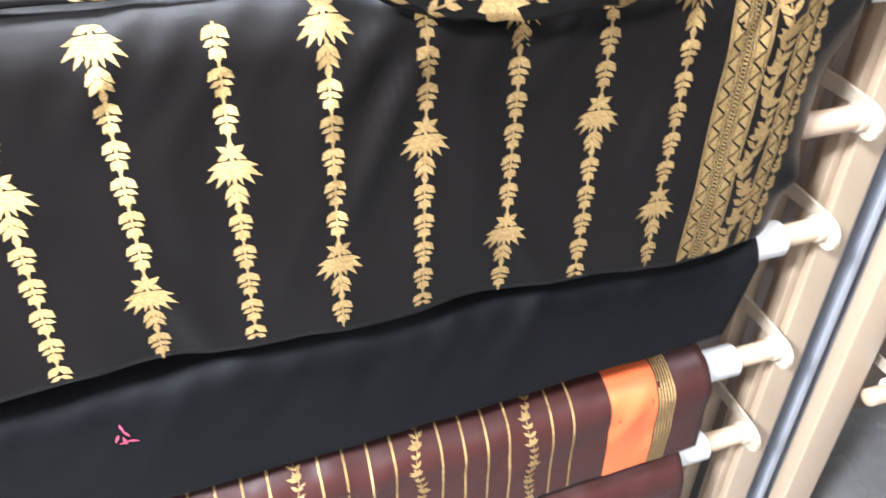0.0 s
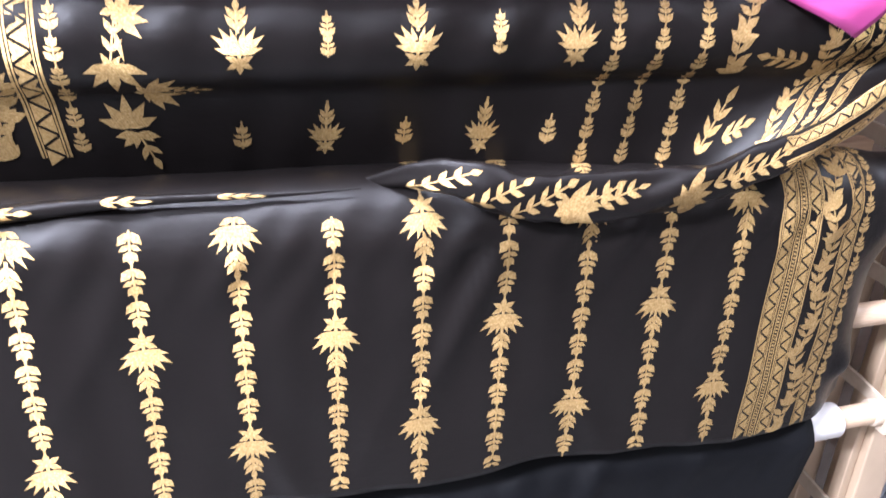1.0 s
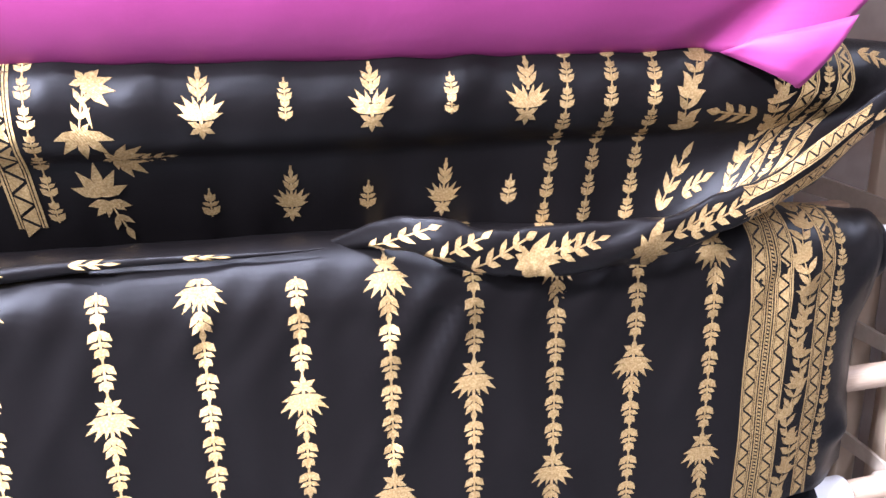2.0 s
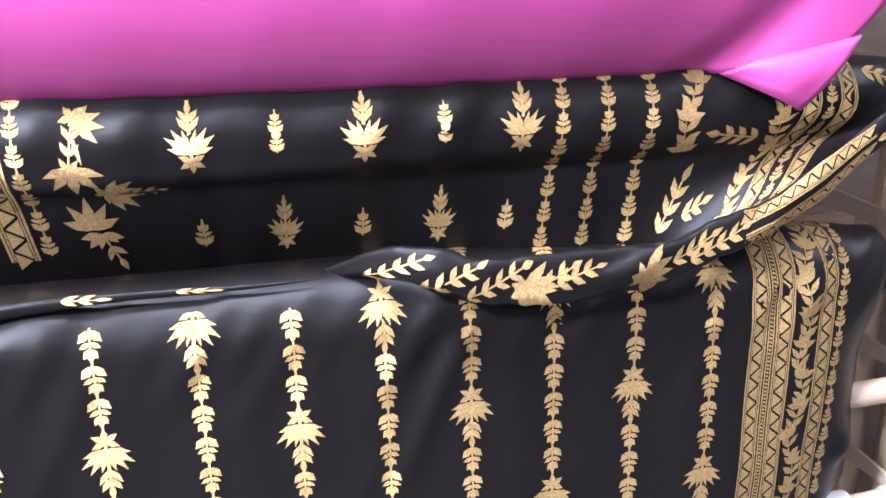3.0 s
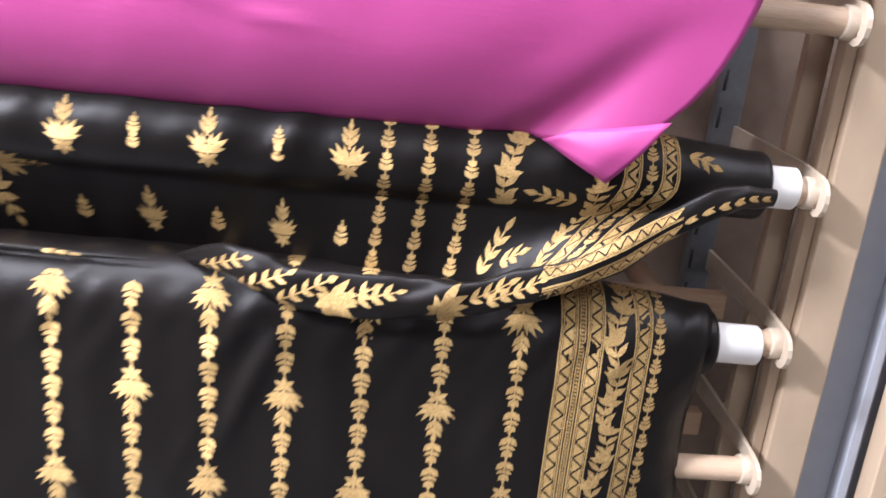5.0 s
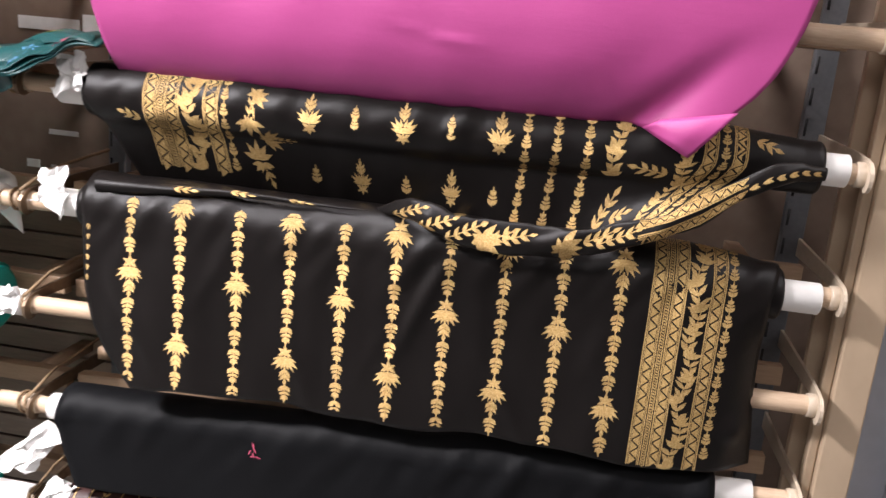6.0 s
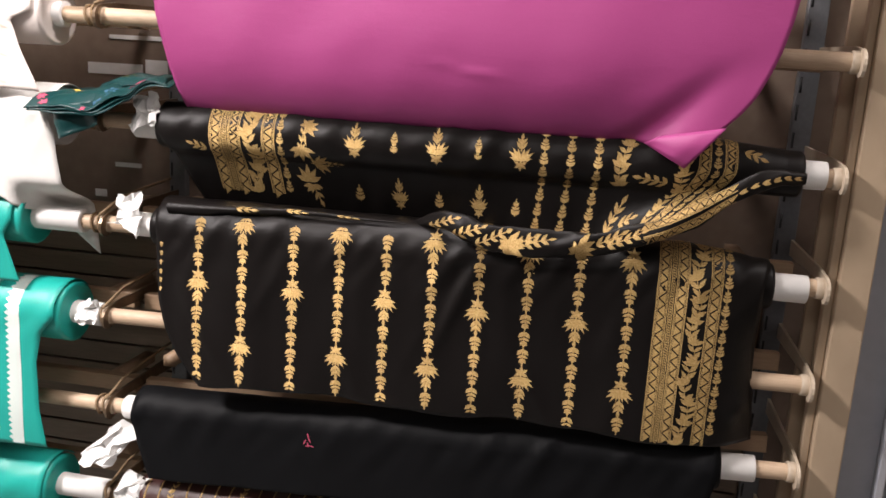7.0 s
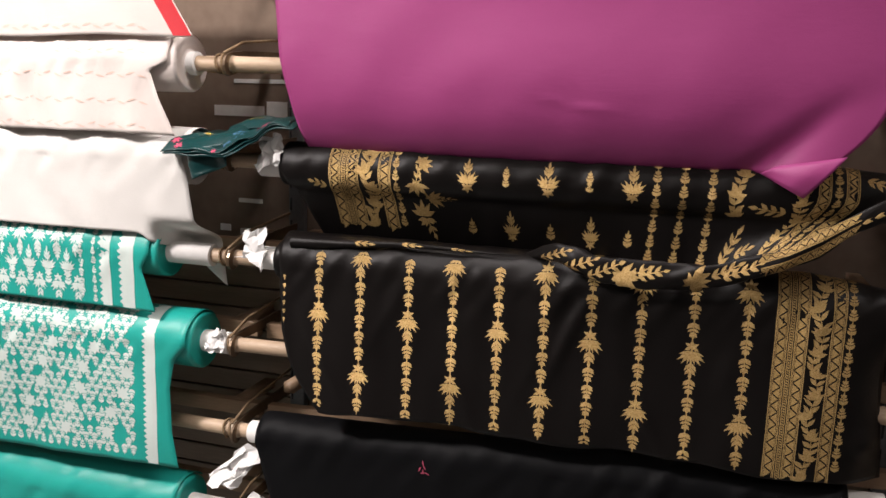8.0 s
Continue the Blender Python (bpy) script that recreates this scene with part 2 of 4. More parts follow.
def spray(out, u, v, angle, n, step, size):
    """A stem with pairs of leaves in a straight line from (u, v)."""
    s, c = math.sin(angle), math.cos(angle)
    at = [(u + s * step * k, v + c * step * k) for k in range(n + 1)]
    stem(out, at, size * 0.12)
    for a, b in at[:-1]:
        for side in (-1, 1):
            leaf(out, a, b, angle + side * 0.6, size, size * 0.38, 0.55)
    leaf(out, *at[-1], angle, size * 0.9, size * 0.45)


def chain(v0, v1, pitch):
    """Even places between v0 and v1."""
    return [v0 + k * pitch for k in range(int((v1 - v0) / pitch) + 1)]


def quad(out, a, b, c, d):
    out.append([[a, b], [d, c]])


def strip(out, u0, u1, v0, v1, n):
    k = max(1, int((u1 - u0) / 0.007))
    for i in range(n):
        a, b = lerp(v0, v1, i / n), lerp(v0, v1, (i + 1) / n)
        out.append([[(lerp(u0, u1, c / k), a) for c in range(k + 1)], [(lerp(u0, u1, c / k), b) for c in range(k + 1)]])


def zigzag(out, u0, u1, v0, v1, pitch=0.0205):
    """A woven band of teeth between two edge lines, with the ground showing between them."""
    n = max(2, int((v1 - v0) / 0.012))
    w = u1 - u0
    strip(out, u0, u0 + w * 0.09, v0, v1, n)
    strip(out, u1 - w * 0.09, u1, v0, v1, n)
    strip(out, u0 + w * 0.13, u0 + w * 0.19, v0, v1, n)
    strip(out, u1 - w * 0.19, u1 - w * 0.13, v0, v1, n)
    a, b = u0 + w * 0.22, u1 - w * 0.22
    v, g = v0, pitch * 0.10
    while v < v1 - pitch * 0.5:
        m = v + pitch / 2
        e = v + pitch
        quad(out, (a, v + g), (a, v + g), (b - w * 0.05, m), (a, e - g))
        quad(out, (b, v - pitch / 2 + g), (b, v - pitch / 2 + g), (a + w * 0.05, v), (b, m - g))
        v = e


def diamonds(out, u0, u1, v0, v1, pitch=0.0042):
    n = int((v1 - v0) / 0.012)
    w = u1 - u0
    strip(out, u0, u0 + w * 0.2, v0, v1, n)
    strip(out, u1 - w * 0.2, u1, v0, v1, n)
    v = v0
    while v < v1:
        quad(out, (u0 + w * 0.28, v), (u1 - w * 0.28, v + pitch * 0.3), (u1 - w * 0.28, v + pitch * 0.85), (u0 + w * 0.28, v + pitch * 0.6))
        v += pitch


def vine(out, u, v0, v1, width, seed=0, pitch=0.0115):
    """A leafy vine that winds along v."""
    rnd = random.Random(seed)
    v, k = v1, 0
    while v > v0 + pitch:
        side = 1 if (k // 2) % 2 else -1
        x = u + width * 0.16 * math.sin(k * 0.8 + seed)
        for s2 in (-1, 1):
            ang = rnd.uniform(0.55, 0.95)
            leaf(out, x, v, math.pi - s2 * ang, width * rnd.uniform(0.42, 0.62), width * rnd.uniform(0.19, 0.26), 0.5)
        if k % 3 == 0:
            for ang in (-0.25, 0.35, 1.25):
                leaf(out, x, v, math.pi - side * ang, width * rnd.uniform(0.5, 0.68), width * 0.24, 0.5)
        leaf(out, x, v, math.pi - 0.25 * math.cos(k * 0.8 + seed), pitch * 1.2, width * 0.06)
        v -= pitch
        k += 1


def weave(name, out, put, material, parent, label="", clip=None):
    """All leaves and strips of one motif group as one mesh laid on a cloth."""
    bm = bmesh.new()
    for rows in out:
        if clip and not all(clip(u, v) for r in rows for u, v in r):
            continue
        vs = [[bm.verts.new(put(u, v)) for u, v in r] for r in rows]
        for a, b in zip(vs, vs[1:]):
            for i in range(len(a) - 1):
                try:
                    bm.faces.new((a[i], a[i + 1], b[i + 1], b[i]))
                except ValueError:
                    pass
    bmesh.ops.remove_doubles(bm, verts=bm.verts, dist=1e-5)
    ob = part(name, bm, material, parent, label)
    return ob


# ---- setting ----
def structure(name, bm, material, label, parent=None, smooth=False):
    ob = part(name, bm, material, parent, "", smooth)
    return tagged(ob, label, "", "", "structure")


WALL_Y = 0.30
structure("floor", boxed(-4, 4, -4.5, 0.5, -0.08, 0.0), TILE, "pale grey tiled shop floor")
structure("ceiling", boxed(-4, 4, -4.5, 0.5, 2.75, 2.85), PLASTER, "white painted shop ceiling")
wall = structure("wall_north", boxed(-4, 4, WALL_Y, WALL_Y + 0.12, 0.0, 2.75), TAUPE, "glossy taupe laminate wall behind the fabric racks")
# out of view; coloured dark so the black satin reflects little
structure("wall_south", boxed(-4, 4, -4.62, -4.5, 0.0, 2.75), DARK, "unseen wall facing the racks, dark to cut reflections")
structure("wall_west", boxed(-4.12, -4, -4.5, 0.42, 0.0, 2.75), PLASTER, "white painted side wall")
structure("wall_east", boxed(4, 4.12, -4.5, 0.42, 0.0, 2.75), PLASTER, "white painted side wall by the far racks")
structure("wall_panel", boxed(0.650, 0.815, 0.088, 0.104, 0.02, 2.7, bevel=0.002), GREY, "blue-grey laminate panel between two posts", None)
for lx, ly, sx, sy, watts in LAMPS:
    lamp = thing("ceiling_light", "square recessed white ceiling light panel, out of view", "ceiling light", "ceiling lights", (lx, ly, 2.75))
    bm = bmesh.new()
    for s in (-1, 1):
        box(bm, lx - sx / 2 - 0.03, lx + sx / 2 + 0.03, ly + s * (sy / 2 + 0.015) - 0.015, ly + s * (sy / 2 + 0.015) + 0.015, 2.70, 2.75)
        box(bm, lx + s * (sx / 2 + 0.015) - 0.015, lx + s * (sx / 2 + 0.015) + 0.015, ly - sy / 2, ly + sy / 2, 2.70, 2.75)
    part("frame", bm, STEEL, lamp, "", False)
    part("diffuser", boxed(lx - sx / 2, lx + sx / 2, ly - sy / 2, ly + sy / 2, 2.72, 2.735), GLOW, lamp, "", False)

# slats low on the wall behind the rolls
slat_mesh = None
for i in range(15):
    z = 0.28 + i * 0.052
    for x0, x1 in ((-2.1, -0.668), (-0.628, 0.573)):
        bm = boxed(x0, x1, WALL_Y - 0.014, WALL_Y - 0.004, z, z + 0.047, bevel=0.003)
        part("slat", bm, SLAT, wall, "", False)

# light reflected on the wall behind the rolls, built as thin pale strips
for x0, x1, z0, z1, dy in ((-0.875, -0.745, 1.405, 1.429, 0.0), (-0.738, -0.686, 1.398, 1.440, 0.0), (-0.822, -0.640, 1.480, 1.489, 0.0), (-0.815, -0.752, 1.205, 1.215, 0.0),
                           (-0.812, -0.785, 1.128, 1.144, 0.0), (-0.866, -0.838, 1.135, 1.151, 0.0)):
    patch = part("light_patch", boxed(x0, x1, WALL_Y - 0.003 - dy, WALL_Y - 0.0005 - dy, z0, z1, bevel=0.0006), PAPER_AND_GLARE, None, "", False)
    tagged(patch, "pale reflected light on the wall, built as a thin strip", "paper strip", "paper strips on the wall")

# ---- rack: posts, channels, brackets, rods ----
LEVELS = [1.668, 1.497, 1.321, 1.146, 0.983, 0.829, 0.626, 0.453]
LEFT = [1.690, 1.511, 1.330, 1.137, 0.958, 0.775, 0.590, 0.410]
AXIS_Y = 0.015


def tilt(ob, k, moved=True):
    """Slant a thing of the main bay along its rod, whose left end hangs lower."""
    a = math.atan2(LEVELS[k] - LEFT[k], 1.254)
    c = Matrix.Translation((0.606, AXIS_Y, LEVELS[k]))
    ob.matrix_basis = c @ Matrix.Rotation(-a, 4, "Y") @ c.inverted() @ ob.matrix_basis
    return ob


def rack_post(x0, x1, boards):
    p = thing("rack_post", "upright beige laminate rack post with rounded edges", "post", "rack posts", ((x0 + x1) / 2, 0.05, 0))
    part("face_board", boxed(x0, x1, 0.032, 0.062, 0.0, 2.4, bevel=0.003), POST, p)
    if not boards:
        return p
    part("side_board", boxed(x0 - 0.014, x0 - 0.001, 0.044, 0.064, 0.0, 2.4, bevel=0.002), POST, p)
    part("rear_board", boxed(x0 - 0.024, x0 + 0.004, 0.108, 0.124, 0.0, 2.4, bevel=0.002), POST, p)
    part("spacer", boxed(x0 + 0.002, x0 + 0.016, 0.0625, 0.0875, 0.0, 2.4), POST, p)
    return p


rack_post(0.632, 0.681, True)
rack_post(0.772, 0.838, False)


def channel(x):
    c = thing("slotted_channel", "grey steel slotted upright fixed to the wall", "shelf upright", "slotted uprights", (x, WALL_Y - 0.02, 0))
    part("channel", boxed(x - 0.018, x + 0.018, WALL_Y - 0.034, WALL_Y - 0.0155, 0.05, 2.4, bevel=0.002), CHANNEL, c)
    for i in range(28):
        z = 0.4 + i * 0.05
        part("slot", boxed(x - 0.0145, x - 0.0105, WALL_Y - 0.0352, WALL_Y - 0.033, z, z + 0.028), SLOT, c)
    return c


channel(0.593)
channel(-0.648)
strip_board = part("rear_strip", boxed(0.752, 0.766, 0.066, 0.087, 0.02, 2.4, bevel=0.002), GREY)
tagged(strip_board, "narrow blue-grey edge strip of the panel beside the post", "trim", "", "structure")


def rack_bracket(x, z, label, metal=BRACKET):
    """A flat arm from the channel, with a rounded hook that carries the rod."""
    b = thing("rack_bracket", label, "bracket", "rod brackets", (x, AXIS_Y, z))
    bm = bmesh.new()
    outline = [(WALL_Y - 0.03, z + 0.034), (0.05, z + 0.026), (0.008, z + 0.021), (-0.002, z + 0.0185), (-0.010, z + 0.013), (-0.015, z + 0.005), (-0.016, z - 0.004), (-0.014, z - 0.013), (-0.008, z - 0.020), (0.001, z - 0.0225),
               (0.012, z - 0.020), (0.008, z - 0.014), (0.0, z - 0.014), (-0.002, z - 0.004), (0.006, z + 0.006), (0.03, z + 0.008), (0.10, z + 0.006), (WALL_Y - 0.03, z + 0.004)]
    lo = [bm.verts.new((x - 0.0025, y, zz)) for y, zz in outline]
    hi = [bm.verts.new((x + 0.0025, y, zz)) for y, zz in outline]
    bm.faces.new(lo)
    bm.faces.new(hi[::-1])
    for i in range(len(lo)):
        j = (i + 1) % len(lo)
        bm.faces.new((lo[i], hi[i], hi[j], lo[j]))
    bmesh.ops.recalc_face_normals(bm, faces=bm.faces)
    part("arm", bm, metal, b, "", False)
    part("collar", lathe_x([(x - 0.014, 0.004), (x - 0.014, 0.0165), (x - 0.012, 0.0175), (x + 0.001, 0.0175), (x + 0.003, 0.016), (x + 0.003, 0.004)], AXIS_Y, z, 24), BRACKET, b)
    return b


def rod(x0, x1, z, r=0.0145):
    prof = [(x0, r * 0.6), (x0 + 0.002, r)] + [(x, r * (1 + 0.02 * noise.noise((x * 6, z, 0)))) for x in span(x0 + 0.01, x1 - 0.01, 12)] + [(x1 - 0.002, r), (x1, r * 0.6)]
    ob = part("wooden_rod", lathe_x(prof, AXIS_Y, z, 20), ROD)
    return tagged(ob, "round pale wooden rod resting in two brackets", "rod", "rack rods")


for k, z in enumerate(LEVELS):
    rack_bracket(0.606, z, "cream flat metal bracket with a rounded hook")
    rack_bracket(-0.648, LEFT[k], "thin bronze metal bracket with twine wound on it", BRONZE)
    rack_bracket(0.90, z, "cream flat metal bracket beside the second post")
    tilt(rod(-0.658, 0.604, z), k)
    rod(-2.05, -0.664, LEFT[k])
    rod(0.835, 1.98, z)
    rack_bracket(-2.03, LEFT[k], "cream flat metal bracket with a rounded hook")
    rack_bracket(1.96, z, "cream flat metal bracket with a rounded hook")


def twine(z, seed):
    t = thing("twine_loop", "brown twine wound round the rod ends", "twine", "twine loops", (-0.66, AXIS_Y, z))
    rnd = random.Random(seed)
    for k in range(3):
        x = -0.674 + k * 0.013
        r = 0.0175 + rnd.uniform(0, 0.002)
        pts = [(x + 0.002 * math.sin(a * 2 + k), AXIS_Y + r * math.cos(a), z + r * math.sin(a)) for a in span(0, 2 * math.pi, 18)]
        part("coil", pipe(pts, 0.0024, 6), TWINE, t)
    part("cord", pipe([(-0.653, -0.004, z + 0.02), (-0.652, 0.06, z + 0.043), (-0.651, 0.15, z + 0.052), (-0.650, 0.24, z + 0.06)], [0.003, 0.0028, 0.0028, 0.003], 6), TWINE, t)


for i, z in enumerate(LEFT):
    twine(z, i)

for i, z in enumerate(LEVELS):
    ob = part("back_rail", boxed(-0.640, 0.580, 0.115, 0.137, z - 0.014, z + 0.018, bevel=0.002), RAIL)
    tagged(ob, "tan wooden back rail behind the rolls", "rail", "back rails")
    tilt(ob, i)
    far = part("back_rail", boxed(-2.05, -0.662, 0.115, 0.137, LEFT[i] - 0.014, LEFT[i] + 0.018, bevel=0.002), RAIL)
    tagged(far, "tan wooden back rail behind the rolls", "rail", "back rails")
    for x in (-1.95, -0.73):
        part("stay", boxed(x - 0.012, x + 0.012, 0.137, WALL_Y - 0.015, LEFT[i] - 0.010, LEFT[i] + 0.012), RAIL, far)
    for x in (-0.60, 0.50):
        part("stay", boxed(x - 0.012, x + 0.012, 0.137, WALL_Y - 0.015, z - 0.010, z + 0.012), RAIL, ob)


# ---- fabric rolls ----
def tube_part(parent, x0, x1, z, r=0.0225):
    prof = [(x0, 0.0155), (x0, r - 0.001), (x0 + 0.001, r), (x1 - 0.001, r), (x1, r - 0.001), (x1, 0.0155)]
    return part("card_tube", lathe_x(prof, AXIS_Y, z, 28), CARD, parent, "white cardboard tube")


def wound_part(parent, x0, x1, z, R, material, label="", wob=0.02, seed=0.0):
    """The cloth wound on the tube, with the layers showing at its ends."""
    inner = [0.024 + (R - 0.024) * k / 5 for k in range(6)]
    left = [(x0 + 0.004 * (k % 2) - 0.002 * k / 5, r) for k, r in enumerate(inner)]
    right = [(x1 - 0.004 * (k % 2) + 0.002 * k / 5, r) for k, r in enumerate(inner)][::-1]
    body = [(x, R) for x in span(x0 + 0.008, x1 - 0.008, 10)]
    return part("wound_cloth", lathe_x(left + body + right, AXIS_Y, z, 40, wob, seed), material, parent, label)


def hanging(z, R, waves=0.003, seed=0.0, right_curl=None, taper=None):
    """The surface of a cloth that comes over the roll and hangs: x along the roll, s metres along the cloth from the roll's front."""

    def S(x, s):
        n1 = noise.noise((x * 7.0 + seed, s * 2.2, seed))
        n2 = noise.noise((x * 26.0 + seed, s * 5.0, seed + 7.0))
        fall = ease(s, -0.05, 0.16)
        out = waves * (n1 * 1.5 * (0.3 + fall) + n2 * 0.5 * (0.5 + fall))
        out += 0.0085 * noise.noise((x * 30.0 + s * 18, s * 8.0, seed)) * math.exp(-((s + 0.005) / 0.055) ** 2)
        out += waves * 0.8 * noise.noise((x * 12.0 - s * 9.0, s * 4.0 + x * 2, seed + 3.0)) * fall
        r = R + 0.002 - (taper(x) if taper else 0.0)
        if s < 0:
            a = min(-s / r, math.pi * 0.95)
            rr = r + max(-0.001, out)
            return (x, AXIS_Y - rr * math.cos(a), z + rr * math.sin(a))
        y = AXIS_Y - r - out
        if right_curl:
            y += right_curl(x, s)
        return (x, y, z - s)

    return S


# the striped black and gold cloth
Z2, R2 = 1.142, 0.056


def curl2(x, s):
    y = 0.9 * max(0, x - 0.455) ** 1.6 * ease(s, 0.0, 0.1) * 3
    y -= 0.014 * math.exp(-((x - 0.497) / 0.02) ** 2 - ((s - 0.20) / 0.022) ** 2)
    y -= 0.05 * max(0.0, s) * ease(-x, 0.12, 0.42)
    for x0, slope, amp, wide, s0 in ((-0.43, 0.5, 0.004, 0.014, 0.16), (-0.30, -0.6, 0.003, 0.012, 0.07), (-0.16, 0.35, 0.0035, 0.016, 0.20), (-0.03, -0.5, 0.003, 0.012, 0.13), (0.17, 0.6, 0.003, 0.014, 0.22), (0.28, -0.3, 0.0035, 0.015, 0.10)):
        y -= amp * math.exp(-((x - x0 - slope * (s - s0)) / wide) ** 2 - ((s - s0) / 0.07) ** 2)
    y -= 0.004 * math.sin((x + 0.3 * s) * 21.0) * ease(s, 0.14, 0.27)
    line = x - (0.055 - 0.42 * s)
    y -= 0.006 * math.exp(-(line / 0.010) ** 2) * ease(s, -0.02, 0.02) * (1 - ease(s, 0.08, 0.2))
    y += 0.004 * math.exp(-((line + 0.022) / 0.014) ** 2) * (1 - ease(s, 0.05, 0.2))
    return y


S2 = hanging(Z2, R2, 0.0042, 3.0, curl2, lambda x: 0.018 * ease(x, 0.38, 0.55))


def edge2(s):
    return (steps(s, [(-0.2, -0.530), (-0.03, -0.522), (0.12, -0.512), (0.17, -0.500), (0.215, -0.480), (0.25, -0.452), (0.27, -0.43)]),
            steps(s, [(-0.2, 0.521), (-0.05, 0.518), (0.0, 0.508), (0.15, 0.514), (0.22, 0.524), (0.275, 0.530)]))


def hem2(x):
    return 0.266 + 0.004 * math.sin(x * 15 + 1.9) + 0.002 * math.sin(x * 41)


roll = thing("fabric_roll", "black satin fabric roll with gold stripes, its end hanging", "fabric roll", "fabric rolls on the rack", (0, AXIS_Y, Z2))
tube_part(roll, -0.588, 0.580, Z2)
wound_part(roll, -0.545, 0.524, Z2, 0.037, BLACK)
drape = thick(part("hanging_cloth", sheet(lambda u, s: S2(u, s) if s < 0.2 else S2(u, 0.2 + (s - 0.2) / 0.068 * (hem2(u) - 0.2)), span(0, 1, 150), span(-0.15, 0.268, 60), edge2), BLACK, roll, "black satin cloth"))
put2 = on_surface(S2, 0.0011)
COLUMNS = [-0.436, -0.354, -0.262, -0.179, -0.097, -0.017, 0.062, 0.143, 0.225, 0.306]
inside2 = lambda u, s: s < 0.265 and (s > -0.046 or u > -0.05) and edge2(s)[0] < u < edge2(s)[1]


def motif(name, draw, put, parent, *args, clip=None, material=GOLD):
    out = []
    draw(out, *args)
    if not clip or all(clip(u, v) for u, v in out[0][0]):
        weave(name, out, put, material, parent, "", clip)


for k, x in enumerate(COLUMNS):
    for star in ([-0.243, -0.026, 0.191] if k % 2 else [-0.135, 0.082]):
        motif("palmette", palmette, put2, drape, x, star + 0.006, 1, 0.066, clip=inside2)
        for n in range(5):
            motif("bead", bead, put2, drape, x, star + 0.055 + 0.0302 * n, 1, 0.0290, clip=inside2)
for s in chain(0.02, 0.10, 0.016):
    motif("selvedge_mark", bead, put2, drape, -0.508, s, 1, 0.009, clip=inside2)


def border(put, x0, v0, v1, parent, clip=None, scale=1.0, way=-1):
    """The gold border: a double tooth band, a vine, a single tooth band and a line of beads."""
    def X(a):
        return x0 + scale * a
    def band(name, lo, hi, fill):
        o = []
        a, b = sorted((X(lo), X(hi)))
        fill(o, a, b)
        weave(name, o, put, GOLD, parent, "", clip)
    band("tooth_band", 0.0, 0.019, lambda o, a, b: zigzag(o, a, b, v0, v1))
    band("hatched_line", 0.0205, 0.0275, lambda o, a, b: diamonds(o, a, b, v0, v1))
    band("tooth_band", 0.029, 0.048, lambda o, a, b: zigzag(o, a, b, v0, v1))
    band("vine", 0.0495, 0.0785, lambda o, a, b: vine(o, (a + b) / 2, v0, v1, 0.032 * scale, 4))
    band("tooth_band", 0.080, 0.100, lambda o, a, b: zigzag(o, a, b, v0, v1))
    for v in chain(v0, v1, 0.0225):
        motif("bead", bead, put, parent, X(0.1085), v, way, 0.0205, clip=clip)


border(put2, 0.346, -0.10, 0.267, drape, lambda u, s: s < hem2(u))

# the flowered black and gold cloth above it, its end pulled down over the striped one
Z1, R1 = 1.324, 0.045
HEM = [(-0.60, 1.196), (-0.05, 1.21), (0.0, 1.212), (0.05, 1.198), (0.15, 1.190), (0.20, 1.194), (0.25, 1.203), (0.30, 1.220), (0.35, 1.240), (0.39, 1.262), (0.436, 1.295), (0.474, 1.318), (0.51, 1.330), (0.56, 1.338)]


def S1(x, s):
    n = noise.noise((x * 10.0, s * 6.0, 5.0)) * 0.003 + noise.noise((x * 35.0, s * 8.0, 2.0)) * 0.0012
    r = R1 + 0.002 - 0.011 * ease(x, 0.38, 0.56)
    n += 0.0065 * noise.noise((x * 30.0 + s * 15, s * 8.0, 9.0)) * math.exp(-((s + 0.02) / 0.045) ** 2)
    if s < 0:
        a = min(-s / r, math.pi * 0.95)
        rr = r + max(-0.002, n * 0.8)
        return (x, AXIS_Y - rr * math.cos(a), Z1 + rr * math.sin(a))
    t = s / 0.13
    pull = 0.012 * ease(x, 0.0, 0.2) + 0.075 * ease(x, 0.24, 0.42)
    xx = x - pull * min(t, 1.15) ** 1.4
    w = ease(x, 0.20, 0.42)
    # left: the cloth follows the roll under and tucks in behind
    if s < 0.050:
        y_in, z_in = AXIS_Y - r * math.cos(s / r), Z1 - r * math.sin(s / r)
    else:
        k = (s - 0.050) / 0.08
        y_in = lerp(AXIS_Y - r * math.cos(0.050 / r), lerp(0.045, 0.0, ease(x, -0.1, 0.2)), min(1.1, k))
        z_in = lerp(Z1 - r * math.sin(0.050 / r), 1.192, k)
    # right: it dips under the roll and comes forward again to the rolled hem
    z_end = steps(x - pull, HEM)
    deep = 0.016 * (1 - ease(x, 0.40, 0.50)) * math.sin(math.pi * min(1, t)) ** 2
    y_out = lerp(AXIS_Y - r, -0.050, t ** 1.5) + deep
    z_out = lerp(Z1, z_end, t)
    crease = (0.006 * math.sin(x * 9 + t * 9.0) + 0.004 * math.sin(x * 23 - t * 6.0)) * w * t * (1.15 - min(1.15, t))
    return (xx, lerp(y_in, y_out, w) - n * (0.4 + t) + crease, lerp(z_in, z_out, w))


def edge1(s):
    return (steps(s, [(-0.2, -0.528), (0.0, -0.524), (0.05, -0.500), (0.13, -0.470)]), 0.540)


